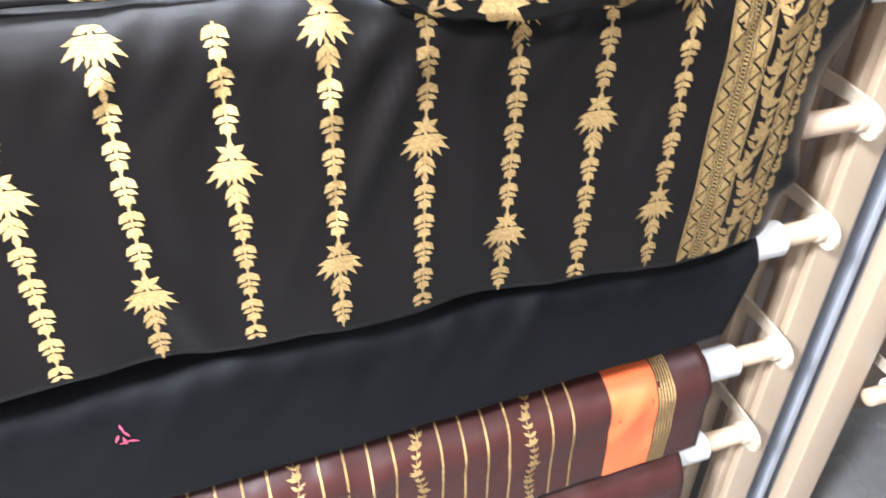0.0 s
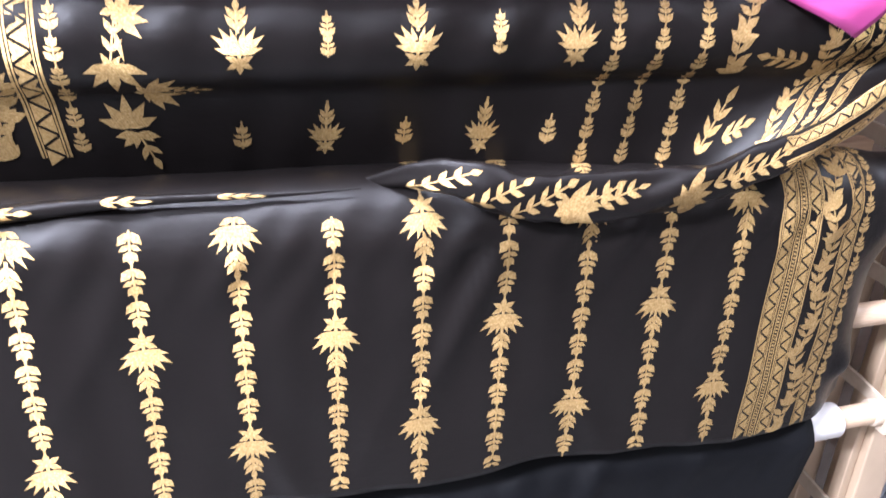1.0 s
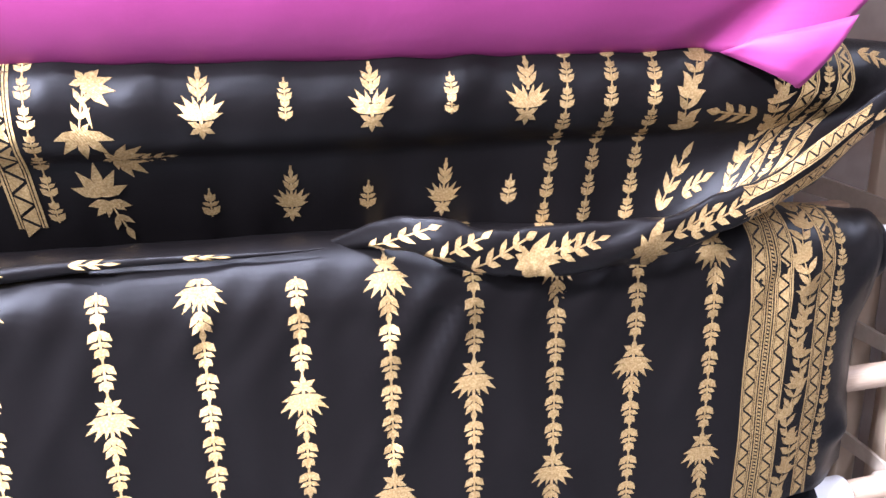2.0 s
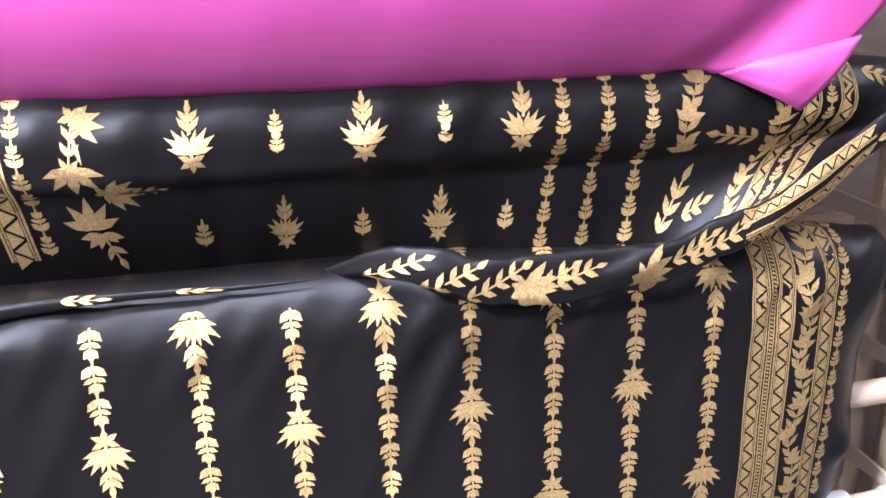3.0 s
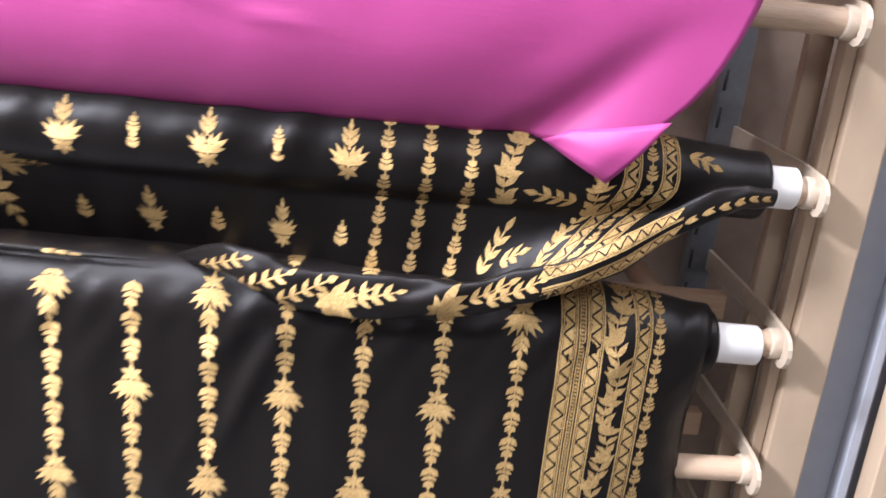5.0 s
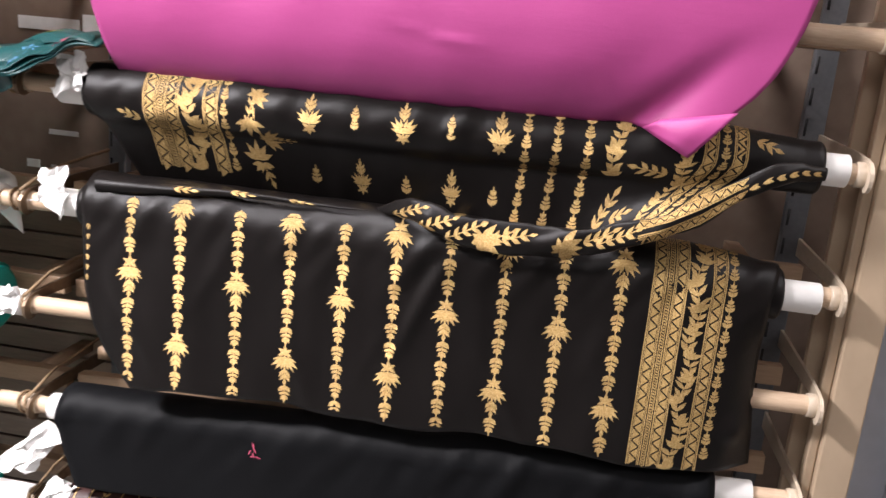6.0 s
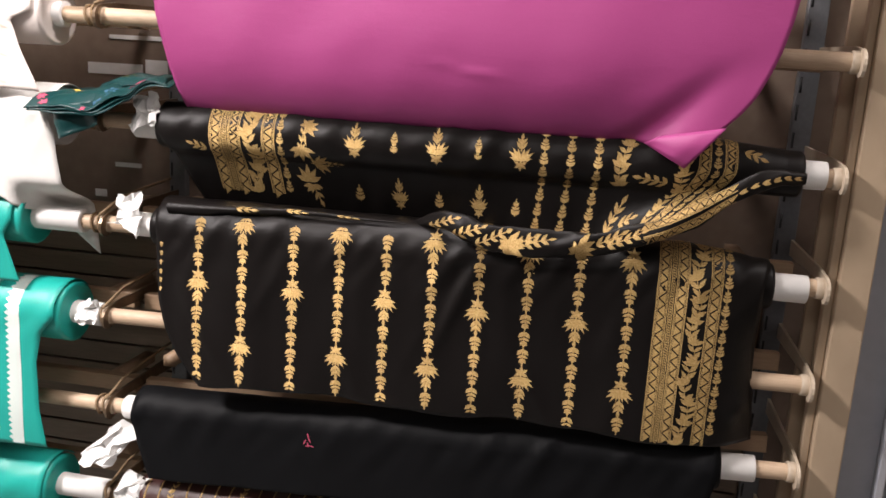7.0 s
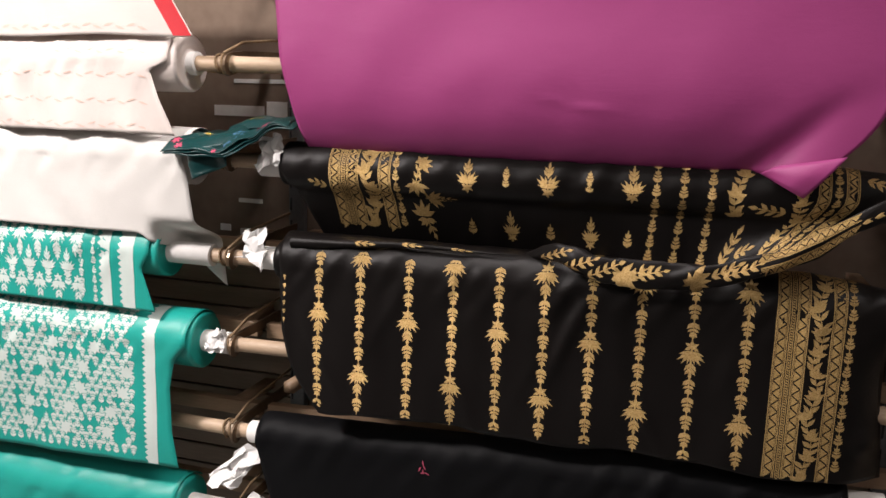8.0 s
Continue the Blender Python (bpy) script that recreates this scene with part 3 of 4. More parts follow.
roll = thing("fabric_roll", "black satin fabric roll with gold flowers, its end pulled loose", "fabric roll", "fabric rolls on the rack", (0, AXIS_Y, Z1))
tube_part(roll, -0.586, 0.582, Z1)
wound_part(roll, -0.532, 0.544, Z1, 0.036, BLACK)
swag = thick(part("loose_cloth", sheet(S1, span(0, 1, 150), span(-0.13, 0.135, 46), edge1), BLACK, roll, "black satin cloth with a sagging fold"))
put1 = on_surface(S1, 0.0011)
for x, kind in ((-0.164, 1), (-0.096, 0), (-0.024, 1), (0.045, 0), (0.114, 1)):
    if kind:
        motif("palmette", palmette, put1, swag, x, -0.004, -1, 0.060)
    else:
        for k in range(2):
            motif("bead", bead, put1, swag, x, -0.014 + k * 0.015, -1, 0.0185)
for k, x in enumerate((-0.166, -0.094, -0.024, 0.047, 0.113)):
    if k % 2:
        motif("palmette", palmette, put1, swag, x, 0.090, -1, 0.050)
    else:
        motif("bead", bead, put1, swag, x, 0.092, -1, 0.024)
for x in (0.151, 0.193, 0.236):
    for v in chain(-0.09, 0.125, 0.0225):
        motif("bead", bead, put1, swag, x, v, -1, 0.0215)
out = []
vine(out, 0.275, -0.08, 0.040, 0.034, 9)
weave("vine", out, put1, GOLD, swag)
out = []
spray(out, 0.272, 0.118, 2.75, 3, 0.016, 0.020)
spray(out, 0.300, 0.105, 1.9, 2, 0.013, 0.019)
weave("vine", out, put1, GOLD, swag)
out = []
vine(out, 0.372, -0.05, 0.12, 0.030, 3)
weave("vine", out, put1, GOLD, swag)
out = []
spray(out, 0.352, 0.030, -1.75, 3, 0.015, 0.018)
weave("leaf_spray", out, put1, GOLD, swag)
for a, b in ((0.388, 0.406), (0.426, 0.445)):
    out = []
    zigzag(out, a, b, -0.09, 0.128)
    weave("tooth_band", out, put1, GOLD, swag)
for v in chain(-0.09, 0.126, 0.0195):
    motif("bead", bead, put1, swag, 0.416, v, -1, 0.0180)
out = []
spray(out, 0.455, -0.032, 1.2, 2, 0.012, 0.016)
weave("leaf_spray", out, put1, GOLD, swag)
border(put1, -0.425, -0.09, 0.105, swag, lambda u, s: u > edge1(s)[0] + 0.002, 1.2)
out = []
spray(out, -0.432, 0.030, -1.9, 2, 0.012, 0.016)
weave("leaf_spray", out, put1, GOLD, swag)
out = []
for k in range(5):
    leaf(out, -0.250, -0.026, k * 1.2566, 0.011, 0.0062, 0.55)
spray(out, -0.258, 0.016, 2.95, 3, 0.0125, 0.0125)
for ang, ln in ((1.9, 0.022), (1.35, 0.024), (0.8, 0.024), (2.5, 0.018)):
    leaf(out, -0.250, -0.022, ang, ln, 0.0080, 0.55)
leaf(out, -0.252, -0.012, 0.2, 0.024, 0.004)
weave("flower_stem", out, put1, GOLD, swag)
out = []
for ang, ln in ((-1.25, 0.022), (-0.65, 0.027), (0.0, 0.030), (0.65, 0.030), (1.25, 0.026)):
    leaf(out, -0.257, 0.014, ang, ln, 0.0088, 0.55)
weave("leaf_fan", out, put1, GOLD, swag)
out = []
for k in range(5):
    leaf(out, -0.236, 0.046, k * 1.2566, 0.012, 0.0066, 0.55)
for side in (-1, 1):
    for ang, ln in ((1.05, 0.022), (0.62, 0.028), (0.25, 0.026)):
        leaf(out, -0.236, 0.046, 1.5708 + side * ang, ln, 0.0080, 0.55)
spray(out, -0.216, 0.046, 1.5708, 2, 0.010, 0.011)
weave("side_palmette", out, put1, GOLD, swag)
out = []
for ang, ln in ((-1.2, 0.024), (-0.6, 0.027), (0.0, 0.030), (0.6, 0.027), (1.2, 0.024)):
    leaf(out, -0.255, 0.080, math.pi + ang, ln, 0.0088, 0.55)
weave("leaf_fan", out, put1, GOLD, swag)
out = []
spray(out, -0.250, 0.085, 0.35, 2, 0.013, 0.015)
for ang in (-1.4, -0.8, 1.3):
    leaf(out, -0.250, 0.085, ang, 0.018, 0.008)
weave("flower_stem", out, put1, GOLD, swag)

# the rolled hem of that cloth, lying on the striped one
PATH_HEM = [(-0.07, 0.004, 1.190, 0.004), (-0.03, -0.022, 1.206, 0.009), (0.0, -0.042, 1.210, 0.014), (0.03, -0.054, 1.203, 0.0185), (0.06, -0.057, 1.196, 0.0195), (0.15, -0.060, 1.188, 0.0195), (0.20, -0.060, 1.191, 0.019), (0.25, -0.060, 1.199, 0.018),
            (0.30, -0.059, 1.213, 0.017), (0.35, -0.058, 1.233, 0.0165), (0.39, -0.057, 1.256, 0.0155), (0.436, -0.055, 1.289, 0.014), (0.474, -0.054, 1.312, 0.0125), (0.51, -0.044, 1.323, 0.011), (0.545, -0.030, 1.322, 0.008)]


def S_hem(u, v):
    """u: x along the hem; v: metres round it from its front."""
    y = steps(u, [(p[0], p[1]) for p in PATH_HEM])
    z = steps(u, [(p[0], p[2]) for p in PATH_HEM])
    r = steps(u, [(p[0], p[3]) for p in PATH_HEM])
    a = v / 0.017
    r2 = r * (1 + 0.30 * noise.noise((u * 22, math.cos(a) + u * 8, math.sin(a))) + 0.10 * noise.noise((u * 60, a, 1)))
    fold = 0.12 * math.sin(a * 3 + u * 40)
    return (u, y - r2 * (0.55 + fold * 0.6) * math.cos(a), z - r2 * (1.12 + fold) * math.sin(a))


bm = sheet(S_hem, span(-0.07, 0.545, 120), span(-0.017 * math.pi, 0.017 * math.pi, 26))
hem = part("rolled_hem", bm, BLACK, swag, "")
put_hem = on_surface(S_hem, 0.0011)


def hem_motif(name, fill):
    made = []
    fill(made)
    weave(name, made, put_hem, GOLD, hem)


for x in (-0.03, 0.015, 0.055, 0.10):
    hem_motif("leaf_spray", lambda o: spray(o, x, 0.014, 2.05, 4, 0.0135, 0.0135))
for x in (0.105, 0.215):
    def fan(o):
        for ang in (0.35, 0.75, 1.15, 1.55, 1.95, 2.4):
            leaf(o, x, 0.006, ang, 0.030, 0.0105)
        for ang in (3.5, 4.3, 5.1):
            leaf(o, x, 0.006, ang, 0.013, 0.008)
    hem_motif("leaf_fan", fan)
    hem_motif("leaf_spray", lambda o: spray(o, x + 0.030, 0.000, 1.85, 3, 0.0125, 0.0145))
hem_motif("leaf_spray", lambda o: spray(o, 0.262, 0.004, 1.75, 4, 0.0125, 0.0145))
for x in span(0.447, 0.525, 6):
    hem_motif("leaf_sprig", lambda o: (leaf(o, x, 0.0, 1.2, 0.014, 0.007), leaf(o, x, 0.002, 2.0, 0.012, 0.006)))
for lo, hi in ((-0.021, -0.005), (0.001, 0.017)):
    out = []
    zigzag(out, lo, hi, 0.315, 0.445, 0.013)
    weave("tooth_band", [[[(v, u) for u, v in r] for r in rows] for rows in out], put_hem, GOLD, hem)


def S_tuck(u, v):
    """The lower fold of the same cloth that lies along the top of the striped roll."""
    t = max(0.0, (u + 0.50) / 0.43)
    a = v / 0.012
    r = 0.0125 * (1 - 0.95 * t) * (1 + 0.25 * noise.noise((u * 12, a, 3)))
    return (u, lerp(-0.030, -0.024, t) - 0.8 * r * math.cos(a), lerp(1.190, 1.200, t) + 0.003 * math.sin(u * 17) - 0.85 * r * math.sin(a))


tuck = part("tucked_fold", sheet(S_tuck, span(-0.50, -0.07, 50), span(-0.012 * math.pi, 0.012 * math.pi, 18)), BLACK, swag)
for x in (-0.37, -0.28, -0.19):
    out = []
    spray(out, x, -0.006, 1.45, 2, 0.013, 0.016)
    weave("leaf_spray", out, on_surface(S_tuck, 0.001), GOLD, tuck)

# magenta cloth
ZM, RM = LEVELS[0], 0.055


def S_mag(x, s):
    fall = ease(s, 0.0, 0.2)
    d = ((x - 0.322) + (s - 0.280) * 1.0) * 0.75
    y = -0.004 * math.sin(x * 6 + 1) * fall - 0.002 * noise.noise((x * 6, s * 6, 1))
    y += 0.010 * math.exp(-(d / 0.022) ** 2) * ease(s, 0.16, 0.285)
    y -= 0.006 * ease(d, 0.02, 0.15) * ease(s, 0.10, 0.25)
    y += 0.038 * max(0.0, (s - 0.07) / 0.235) ** 6 * (1 - ease(d, -0.03, 0.06))
    y -= 0.003 * noise.noise((x * 9.0 + s * 4, s * 9.0, 6.0)) * fall
    for cx, cs in ((-0.02, 0.208), (0.03, 0.219), (0.055, 0.221)):
        y -= 0.0016 * math.exp(-((s - cs - 0.05 * (x - cx)) / 0.0045) ** 2 - ((x - cx) / 0.022) ** 2)
    r = RM + 0.002
    if s < 0:
        a = min(-s / r, 3.0)
        return (x, AXIS_Y - r * math.cos(a), ZM + r * math.sin(a))
    return (x, AXIS_Y - r + y - 0.012 * fall, ZM - s)


def edge_mag(s):
    return (steps(s, [(-0.2, -0.530), (0.0, -0.526), (0.05, -0.522), (0.145, -0.512), (0.233, -0.491), (0.309, -0.473), (0.33, -0.30)]),
            steps(s, [(-0.2, 0.53), (0.0, 0.512), (0.124, 0.493), (0.168, 0.482), (0.200, 0.470), (0.230, 0.456), (0.258, 0.436), (0.282, 0.412), (0.305, 0.389), (0.325, 0.373), (0.341, 0.364)]))


def mag_bottom(x):
    return steps(x, [(-0.473, 0.309), (-0.3, 0.311), (0.29, 0.310), (0.305, 0.310), (0.364, 0.342), (0.40, 0.31)])


roll = thing("fabric_roll", "plain bright magenta silk fabric roll with a long hanging end", "fabric roll", "fabric rolls on the rack", (0, AXIS_Y, ZM))
tube_part(roll, -0.59, 0.59, ZM)
wound_part(roll, -0.535, 0.55, ZM, RM - 0.003, MAGENTA)
bm = bmesh.new()
us, n_rows = span(0, 1, 130), 60
grid = []
for j in range(n_rows):
    row = []
    for u in us:
        f = j / (n_rows - 1)
        if f < 0.2:
            s = lerp(-0.15, 0.0, f / 0.2)
            lo, hi = edge_mag(s)
            x = lerp(lo, hi, u)
        else:
            f = (f - 0.2) / 0.8
            x_low = lerp(-0.473, 0.364, u)
            s = f * mag_bottom(x_low)
            lo, hi = edge_mag(s)
            x = lerp(lo, hi, u)
        row.append(bm.verts.new(S_mag(x, s)))
    grid.append(row)
for a, b in zip(grid, grid[1:]):
    for i in range(len(us) - 1):
        bm.faces.new((a[i], a[i + 1], b[i + 1], b[i]))
mag = thick(part("hanging_cloth", bm, MAGENTA, roll, "magenta silk with a curled corner"))
flap = bmesh.new()
rows = []
for t in span(0, 1, 14):
    p0 = Vector(S_mag(lerp(0.302, 0.364, t), lerp(0.310, 0.342, t)))
    p1 = Vector(S_mag(lerp(0.325, 0.418, t), lerp(0.297, 0.278, t)))
    row = []
    for k in span(0, 1, 8):
        q = p0.lerp(p1, k)
        q.y -= 0.004 + 0.008 * math.sin(math.pi * k)
        row.append(flap.verts.new(q))
    rows.append(row)
for a, b in zip(rows, rows[1:]):
    for i in range(7):
        flap.faces.new((a[i], a[i + 1], b[i + 1], b[i]))
thick(part("turned_corner", flap, MAGENTA, mag, "paler turned-up corner"), 0.001)


# plain rolls
def simple_roll(label, z, R, x0, x1, t0, t1, drop, cloth, seed, edge_r=None, edge_l=None, waves=0.003, hem_wave=0.004, drops=None, curl=None):
    """A roll with its end hanging; returns the thing, the cloth part and the lifting map of its surface."""
    r = thing("fabric_roll", label, "fabric roll", "fabric rolls on the rack", ((x0 + x1) / 2, AXIS_Y, z))
    tube_part(r, t0, t1, z)
    wound_part(r, x0, x1, z, R - 0.003, cloth, "", 0.02, seed)
    S = hanging(z, R, waves, seed, curl)
    er = edge_r or (lambda s: x1 - 0.004)
    el = edge_l or (lambda s: x0 + 0.004)
    vs = span(-R * 2.5, drop, 44)

    def SS(x, s):
        k = max(0.0, s) / drop
        if drops and s > 0:
            s = k * steps(x, drops)
        return S(x, s + k * k * hem_wave * noise.noise((x * 5, seed, 0)))

    c = thick(part("hanging_cloth", sheet(SS, span(0, 1, 90), vs, lambda s: (el(s), er(s))), cloth, r))
    return r, c, on_surface(SS, 0.0011)


r4, c4, p4 = simple_roll("plain black cotton fabric roll", LEVELS[5], 0.043, -0.588, 0.482, -0.620, 0.541, 0.115, BLACK_PLAIN, 11.0,
                         lambda s: steps(s, [(0, 0.479), (0.12, 0.45)]), lambda s: steps(s, [(0, -0.583), (0.05, -0.575), (0.12, -0.555)]),
                         drops=[(-0.6, 0.121), (0.0, 0.115), (0.5, 0.092)], waves=0.0016)
out = []
for u, v, a in ((-0.233, -0.008, 0.2), (-0.232, 0.0, 0.5), (-0.236, 0.004, -0.5), (-0.233, 0.008, 0.1), (-0.230, 0.014, 1.2), (-0.238, 0.016, 1.7)):
    leaf(out, u, v + 0.004, a, 0.011, 0.0028)
weave("chalk_mark", out, p4, PINK, c4, "small pink chalk mark")

r5, c5, p5 = simple_roll("maroon silk fabric roll with thin gold stripes and an orange band", LEVELS[6], 0.048, -0.580, 0.468, -0.612, 0.532, 0.10, BROWN, 17.0)
for k in range(30):
    x = -0.560 + k * 0.0285
    if 0.30 < x < 0.42:
        continue
    out = []
    if k % 5 == 2:
        vine(out, x, -0.13, 0.1, 0.02, k)
        weave("vine_stripe", out, p5, GOLD, c5)
    else:
        strip(out, x - 0.0014, x + 0.0014, -0.13, 0.098, 30)
        weave("gold_line", out, p5, GOLD, c5)
out = []
strip(out, 0.318, 0.385, -0.13, 0.099, 30)
weave("orange_band", out, p5, ORANGE, c5, "bright orange band")
for k in range(6):
    out = []
    strip(out, 0.387 + k * 0.004, 0.3895 + k * 0.004, -0.13, 0.099, 30)
    weave("gold_line", out, p5, GOLD, c5)
r6, c6, p6 = simple_roll("plain maroon silk fabric roll", LEVELS[7], 0.056, -0.58, 0.462, -0.612, 0.528, 0.09, BROWN, 23.0)
for r, k in ((r4, 5), (r5, 6), (r6, 7)):
    tilt(r, k)

# left bay
XL = -1.90
rA, cA, pA = simple_roll("cream fabric roll with a red end band", LEFT[0], 0.055, XL, -0.690, -1.96, -0.675, 0.132, CREAM, 31.0,
                         lambda s: steps(s, [(0, -0.745), (0.07, -0.735), (0.132, -0.695)]))
bm = bmesh.new()
rows = []
for s in span(-0.12, 0.130, 30):
    right = steps(s, [(0, -0.745), (0.07, -0.735), (0.132, -0.695)]) - 0.002
    rows.append([bm.verts.new(pA(lerp(right - 0.040, right, f), s)) for f in span(0, 1, 6)])
for a, b in zip(rows, rows[1:]):
    for i in range(5):
        bm.faces.new((a[i], a[i + 1], b[i + 1], b[i]))
part("red_band", bm, RED, cA, "red end band")
for v in (-0.03, 0.04, 0.115):
    out = []
    for k in range(44):
        leaf(out, XL + 0.03 + k * 0.0245, v, math.pi / 2 + 0.25 * (-1) ** k, 0.022, 0.005)
    weave("rose_line", out, pA, ROSE, cA)
rB, cB, pB = simple_roll("cream cotton fabric roll with thin rose stripes", LEFT[1], 0.058, XL, -0.738, -1.96, -0.722, 0.135, CREAM, 37.0,
                         lambda s: steps(s, [(0, -0.750), (0.015, -0.790), (0.07, -0.768), (0.135, -0.738)]), None, 0.011)
for v in (-0.02, 0.025, 0.075, 0.122):
    out = []
    for k in range(44):
        leaf(out, XL + 0.03 + k * 0.0245, v, math.pi / 2 + 0.25 * (-1) ** k, 0.022, 0.004)
    weave("rose_line", out, pB, ROSE, cB)


def tail(x, s):
    """The loose corner of the white cloth slips back behind the tube below it."""
    return 0.088 * ease(s, 0.115, 0.168) * ease(x, -0.81, -0.77)


simple_roll("plain white cotton fabric roll with a pointed hanging corner", LEFT[2], 0.056, XL, -0.732, -1.96, -0.705, 0.26, WHITE_CLOTH, 41.0,
            lambda s: steps(s, [(0, -0.722), (0.126, -0.702), (0.26, -0.688)]), None, 0.004, 0.004,
            drops=[(-1.9, 0.150), (-0.83, 0.150), (-0.78, 0.185), (-0.69, 0.262)], curl=tail)
rD, cD, pD = simple_roll("teal silk fabric roll with white woven flowers", LEFT[3], 0.054, XL, -0.797, -1.96, -0.698, 0.115, TEAL, 47.0,
                         lambda s: steps(s, [(0, -0.812), (0.03, -0.830), (0.115, -0.800)]))
rE, cE, pE = simple_roll("teal silk fabric roll covered in white woven flowers", LEFT[4], 0.060, XL, -0.722, -1.96, -0.664, 0.285, TEAL, 53.0,
                         lambda s: steps(s, [(0, -0.728), (0.035, -0.757), (0.1, -0.768), (0.2, -0.766), (0.285, -0.752)]), drops=[(-1.9, 0.30), (-0.75, 0.258)])
simple_roll("plain teal silk fabric roll", LEFT[6], 0.062, XL, -0.768, -1.96, -0.664, 0.11, TEAL, 59.0)


def brocade(put, cloth, x0, x1, v0, v1, seed, dense):
    rnd = random.Random(seed)
    n = 0
    v = v0
    while v < v1:
        out = []
        x = x0 + (0.011 if n % 2 else 0.0)
        m = 0
        while x < x1:
            if (m + n // 3) % 5 == 0 and n % 3 == 1:
                for k in range(8):
                    leaf(out, x, v, k * 0.785, 0.018, 0.008, 0.6)
            elif rnd.random() < dense:
                bead(out, x, v, 1 if (m // 2) % 2 else -1, 0.0240)
            x += 0.0215
            m += 1
        tagged(weave("woven_ground", out, put, PALE, cloth), kind="stuff")
        v += 0.0165
        n += 1


for k, (x, v) in enumerate(itertools.product(span(-1.44, -1.01, 10), (-0.065, -0.015, 0.035, 0.085))):
    motif("woven_flower", palmette, pD, cD, x + (0.024 if k % 2 else 0), v, 1 if k % 2 else -1, 0.060, material=PALE, clip=lambda u, w: w < 0.112)
for k, (x, v) in enumerate(itertools.product(span(-1.416, -1.034, 9), (-0.085, -0.035, 0.015, 0.065))):
    motif("woven_leaf", bead, pD, cD, x + (0.024 if k % 2 else 0), v, -1 if k % 2 else 1, 0.026, material=PALE)
for v in chain(-0.09, 0.10, 0.02):
    motif("woven_leaf", bead, pD, cD, -0.975, v, 1, 0.020, material=PALE)
    motif("woven_leaf", bead, pD, cD, -0.945, v + 0.01, -1, 0.017, material=PALE)
brocade(pE, cE, -1.45, -0.848, -0.09, 0.270, 8, 0.84)
for put, cloth, bands, v1 in ((pD, cD, ((-0.915, 0.022), (-0.862, 0.030)), 0.112), (pE, cE, ((-0.812, 0.024),), 0.282)):
    for x, w in bands:
        out = []
        strip(out, x - w / 2, x + w / 2, -0.1, v1, 30)
        v = -0.1
        while v < v1 - 0.012:
            quad(out, (x - w / 2, v), (x - w / 2 - 0.007, v + 0.005), (x - w / 2 - 0.007, v + 0.007), (x - w / 2, v + 0.012))
            v += 0.013
        weave("pale_band", out, put, PALE, cloth)

# loose folded cloth on the rod end
fold = thing("folded_cloth", "dark green folded silk with embroidered flowers lying over the rod", "folded cloth", "", (-0.64, -0.02, 1.335))


def S_fold(layer):
    """One folded layer: its top, the round fold in front and the underside."""
    def S(u, v):
        x = lerp(-0.748, -0.500, u) + 0.006 * layer + 0.004 * math.sin(5 * v)
        if v < 0.7:
            f, under = v / 0.7, 0.0
        else:
            f, under = 1.0 - (v - 0.7) / 0.3 * 0.5, ease(v, 0.68, 0.76)
        y = lerp(0.075, -0.078, f) - 0.002 * layer + 0.035 * ease(u, 0.5, 0.8) * f
        z = 1.372 + 0.046 * u - 0.016 * f ** 2 - 0.030 * ease(f, 0.7, 1.05) * (0.35 + 0.65 * ease(u, 0.05, 0.45)) * (1 - 0.85 * ease(u, 0.5, 0.75))
        z -= 0.006 * under * (1 - 0.5 * f) + 0.0032 * layer
        z += 0.008 * math.exp(-((u - 0.86) / 0.1) ** 2) - 0.007 * math.exp(-((u - 0.60 - 0.25 * (f - 0.5)) / 0.045) ** 2)
        return (x, y, z + 0.011 * noise.noise((u * 5, v * 3, 0.3 * layer)))
    return S


def S_flap(u, v):
    """The last turn of the folded cloth, lying over the back of the others."""
    x = lerp(-0.655, -0.500, u) - 0.035 * (1 - v)
    y = lerp(0.080, 0.004 - 0.045 * u, v)
    z = 1.392 + 0.024 * u - 0.006 * v + 0.010 * math.sin(math.pi * min(1, u * 1.3)) - 0.012 * ease(v, 0.82, 1.0)
    return (x, y, z + 0.004 * noise.noise((u * 4, v * 3, 2.2)))


def S_lap(u, v):
    """The lowest corner of the folded cloth, hanging in front of the tube."""
    x = lerp(-0.700, -0.622, u) + 0.012 * v
    y = -0.066 - 0.006 * math.sin(7 * u) * v
    z = 1.352 + 0.014 * u - (0.056 - 0.016 * u) * v
    return (x, y + 0.004 * noise.noise((u * 4, v * 3, 7.2)), z)


for k in range(3):
    c = thick(part("cloth_layer", sheet(S_fold(k), span(0, 1, 40), span(0, 1, 40)), GREEN_DARK, fold), 0.0012)
    if k == 0:
        top = c
flap = thick(part("cloth_layer", sheet(S_flap, span(0, 1, 30), span(0, 1, 20)), GREEN_DARK, fold), 0.0014)
thick(part("cloth_layer", sheet(S_lap, span(0, 1, 16), span(0, 1, 12)), GREEN_DARK, fold), 0.0012)


def sprig(put, owner, u, v, m, r, n=6, stretch=0.6):
    out = []
    for k in range(n):
        leaf(out, u, v, k * 2 * math.pi / n, r * 0.9, r * 0.36, stretch)
    weave("embroidered_flower", out, put, m, owner)


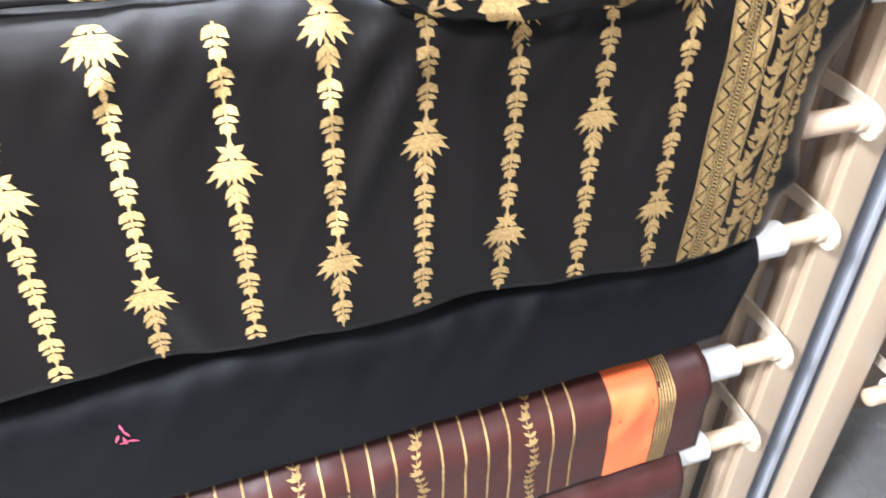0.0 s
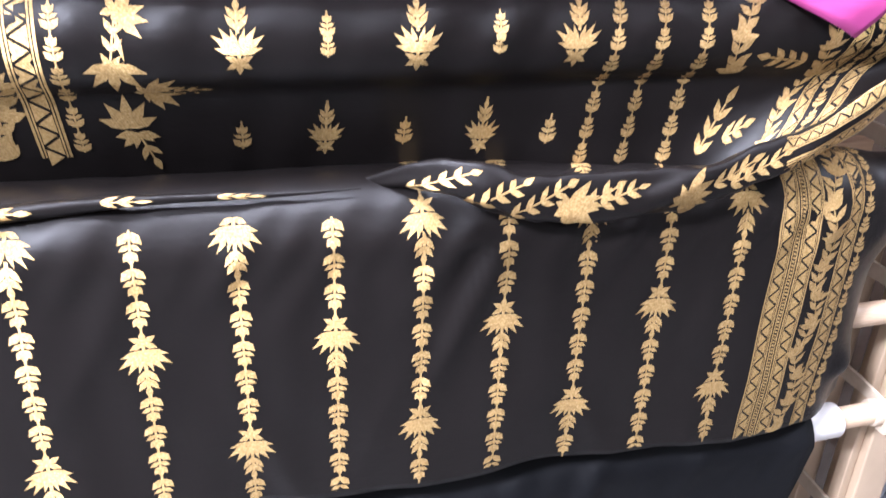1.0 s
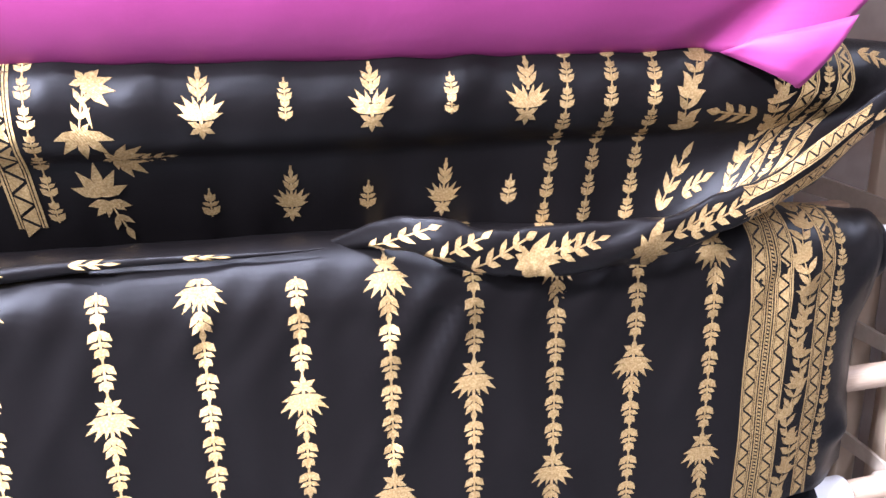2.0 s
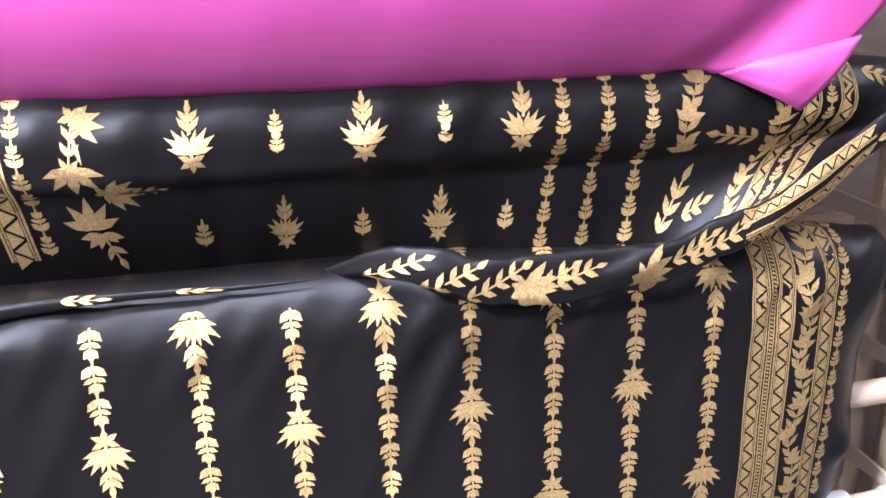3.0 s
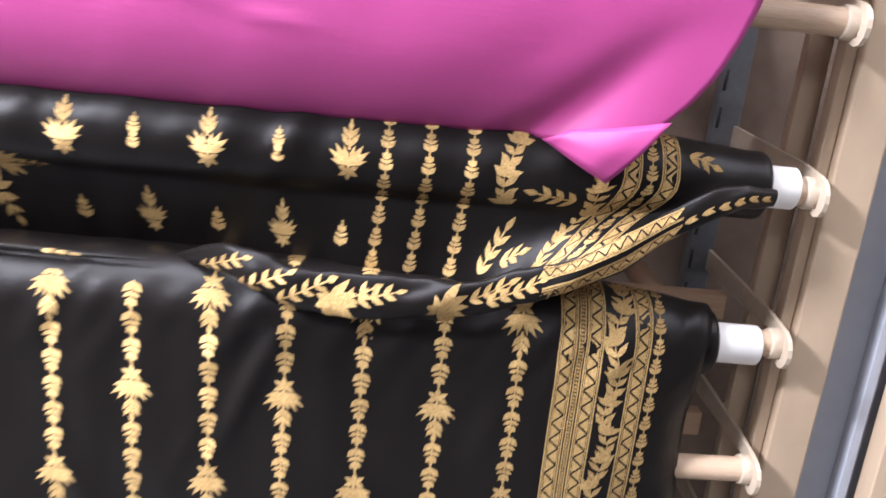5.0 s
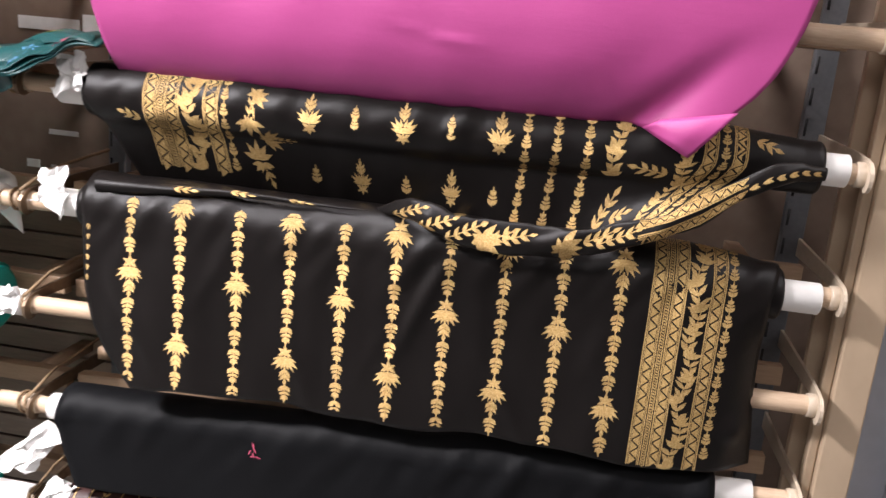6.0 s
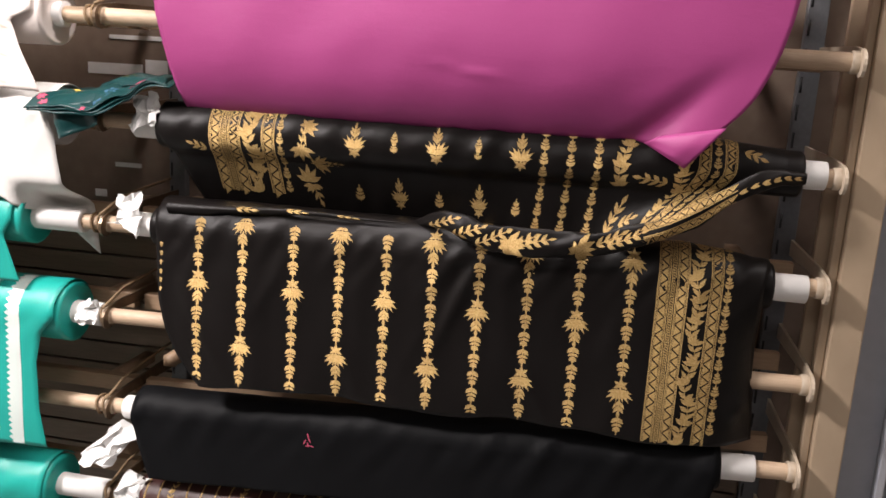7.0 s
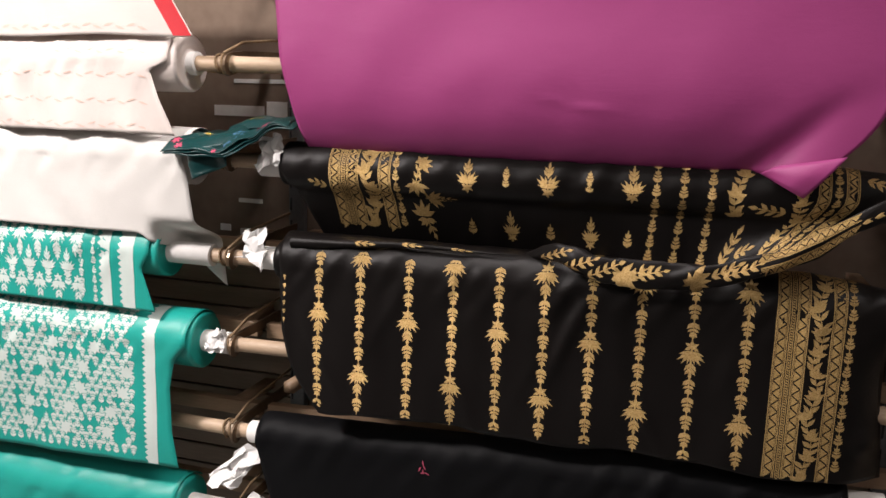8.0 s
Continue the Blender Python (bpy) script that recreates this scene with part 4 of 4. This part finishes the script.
put = on_surface(S_fold(0), 0.0018)
for u, v, m, r in ((0.20, 0.34, YELLOW, 0.045), (0.27, 0.40, YELLOW, 0.04), (0.34, 0.46, YELLOW, 0.06),
                   (0.70, 0.50, PINK, 0.06), (0.77, 0.55, PINK, 0.055), (0.52, 0.60, BLUE, 0.06), (0.58, 0.56, BLUE, 0.06),
                   (0.44, 0.32, BLUE, 0.06), (0.18, 0.58, BLUE, 0.06), (0.06, 0.56, PINK, 0.05), (0.12, 0.62, PINK, 0.05), (0.45, 0.67, PINK, 0.03)):
    sprig(put, top, u, v, m, r)
put = on_surface(S_flap, 0.0018)
for u, v, m, r in ((0.30, 0.45, YELLOW, 0.13), (0.42, 0.55, YELLOW, 0.13), (0.36, 0.68, YELLOW, 0.10), (0.82, 0.45, BLUE, 0.13), (0.88, 0.72, BLUE, 0.11)):
    sprig(put, flap, u, v, m, r, 7)


def scrap(x, y, z, size, seed, lean):
    """A crumpled piece of tissue paper."""
    rnd = random.Random(seed)

    def S(u, v):
        p = Vector(((u - 0.5) * size, (v - 0.5) * size * 0.35, (v - 0.5) * size * 1.3))
        q = noise.noise_vector(Vector((u * 3.3 + seed, v * 3.1, seed))) * size * 0.45
        return Vector((x, y, z)) + p + q + Vector((lean * (v - 0.5) * size, 0, 0))

    ob = part("tissue_paper", sheet(S, span(0, 1, 9), span(0, 1, 9)), PAPER_AND_GLARE, None, "", False)
    return tagged(thick(ob, 0.0008), "crumpled white tissue paper tucked at the tube end", "tissue paper", "tissue papers")


scrap(-0.592, -0.012, 1.168, 0.05, 3, -0.2)
scrap(-0.548, -0.022, 1.352, 0.044, 8, 0.3)
scrap(-0.635, -0.02, 0.705, 0.06, 5, 0.9)
scrap(-0.596, -0.02, 0.612, 0.05, 12, 0.6)
scrap(-0.684, -0.008, 0.966, 0.034, 15, 0.4)

# bay past the second post
for z, x0 in ((LEVELS[6], 0.93), (LEVELS[7], 0.95)):
    simple_roll("dark fabric roll on a white tube in the far bay", z, 0.05, x0, 1.9, x0 - 0.07, 1.94, 0.06, BLACK_PLAIN, 70.0 + z)
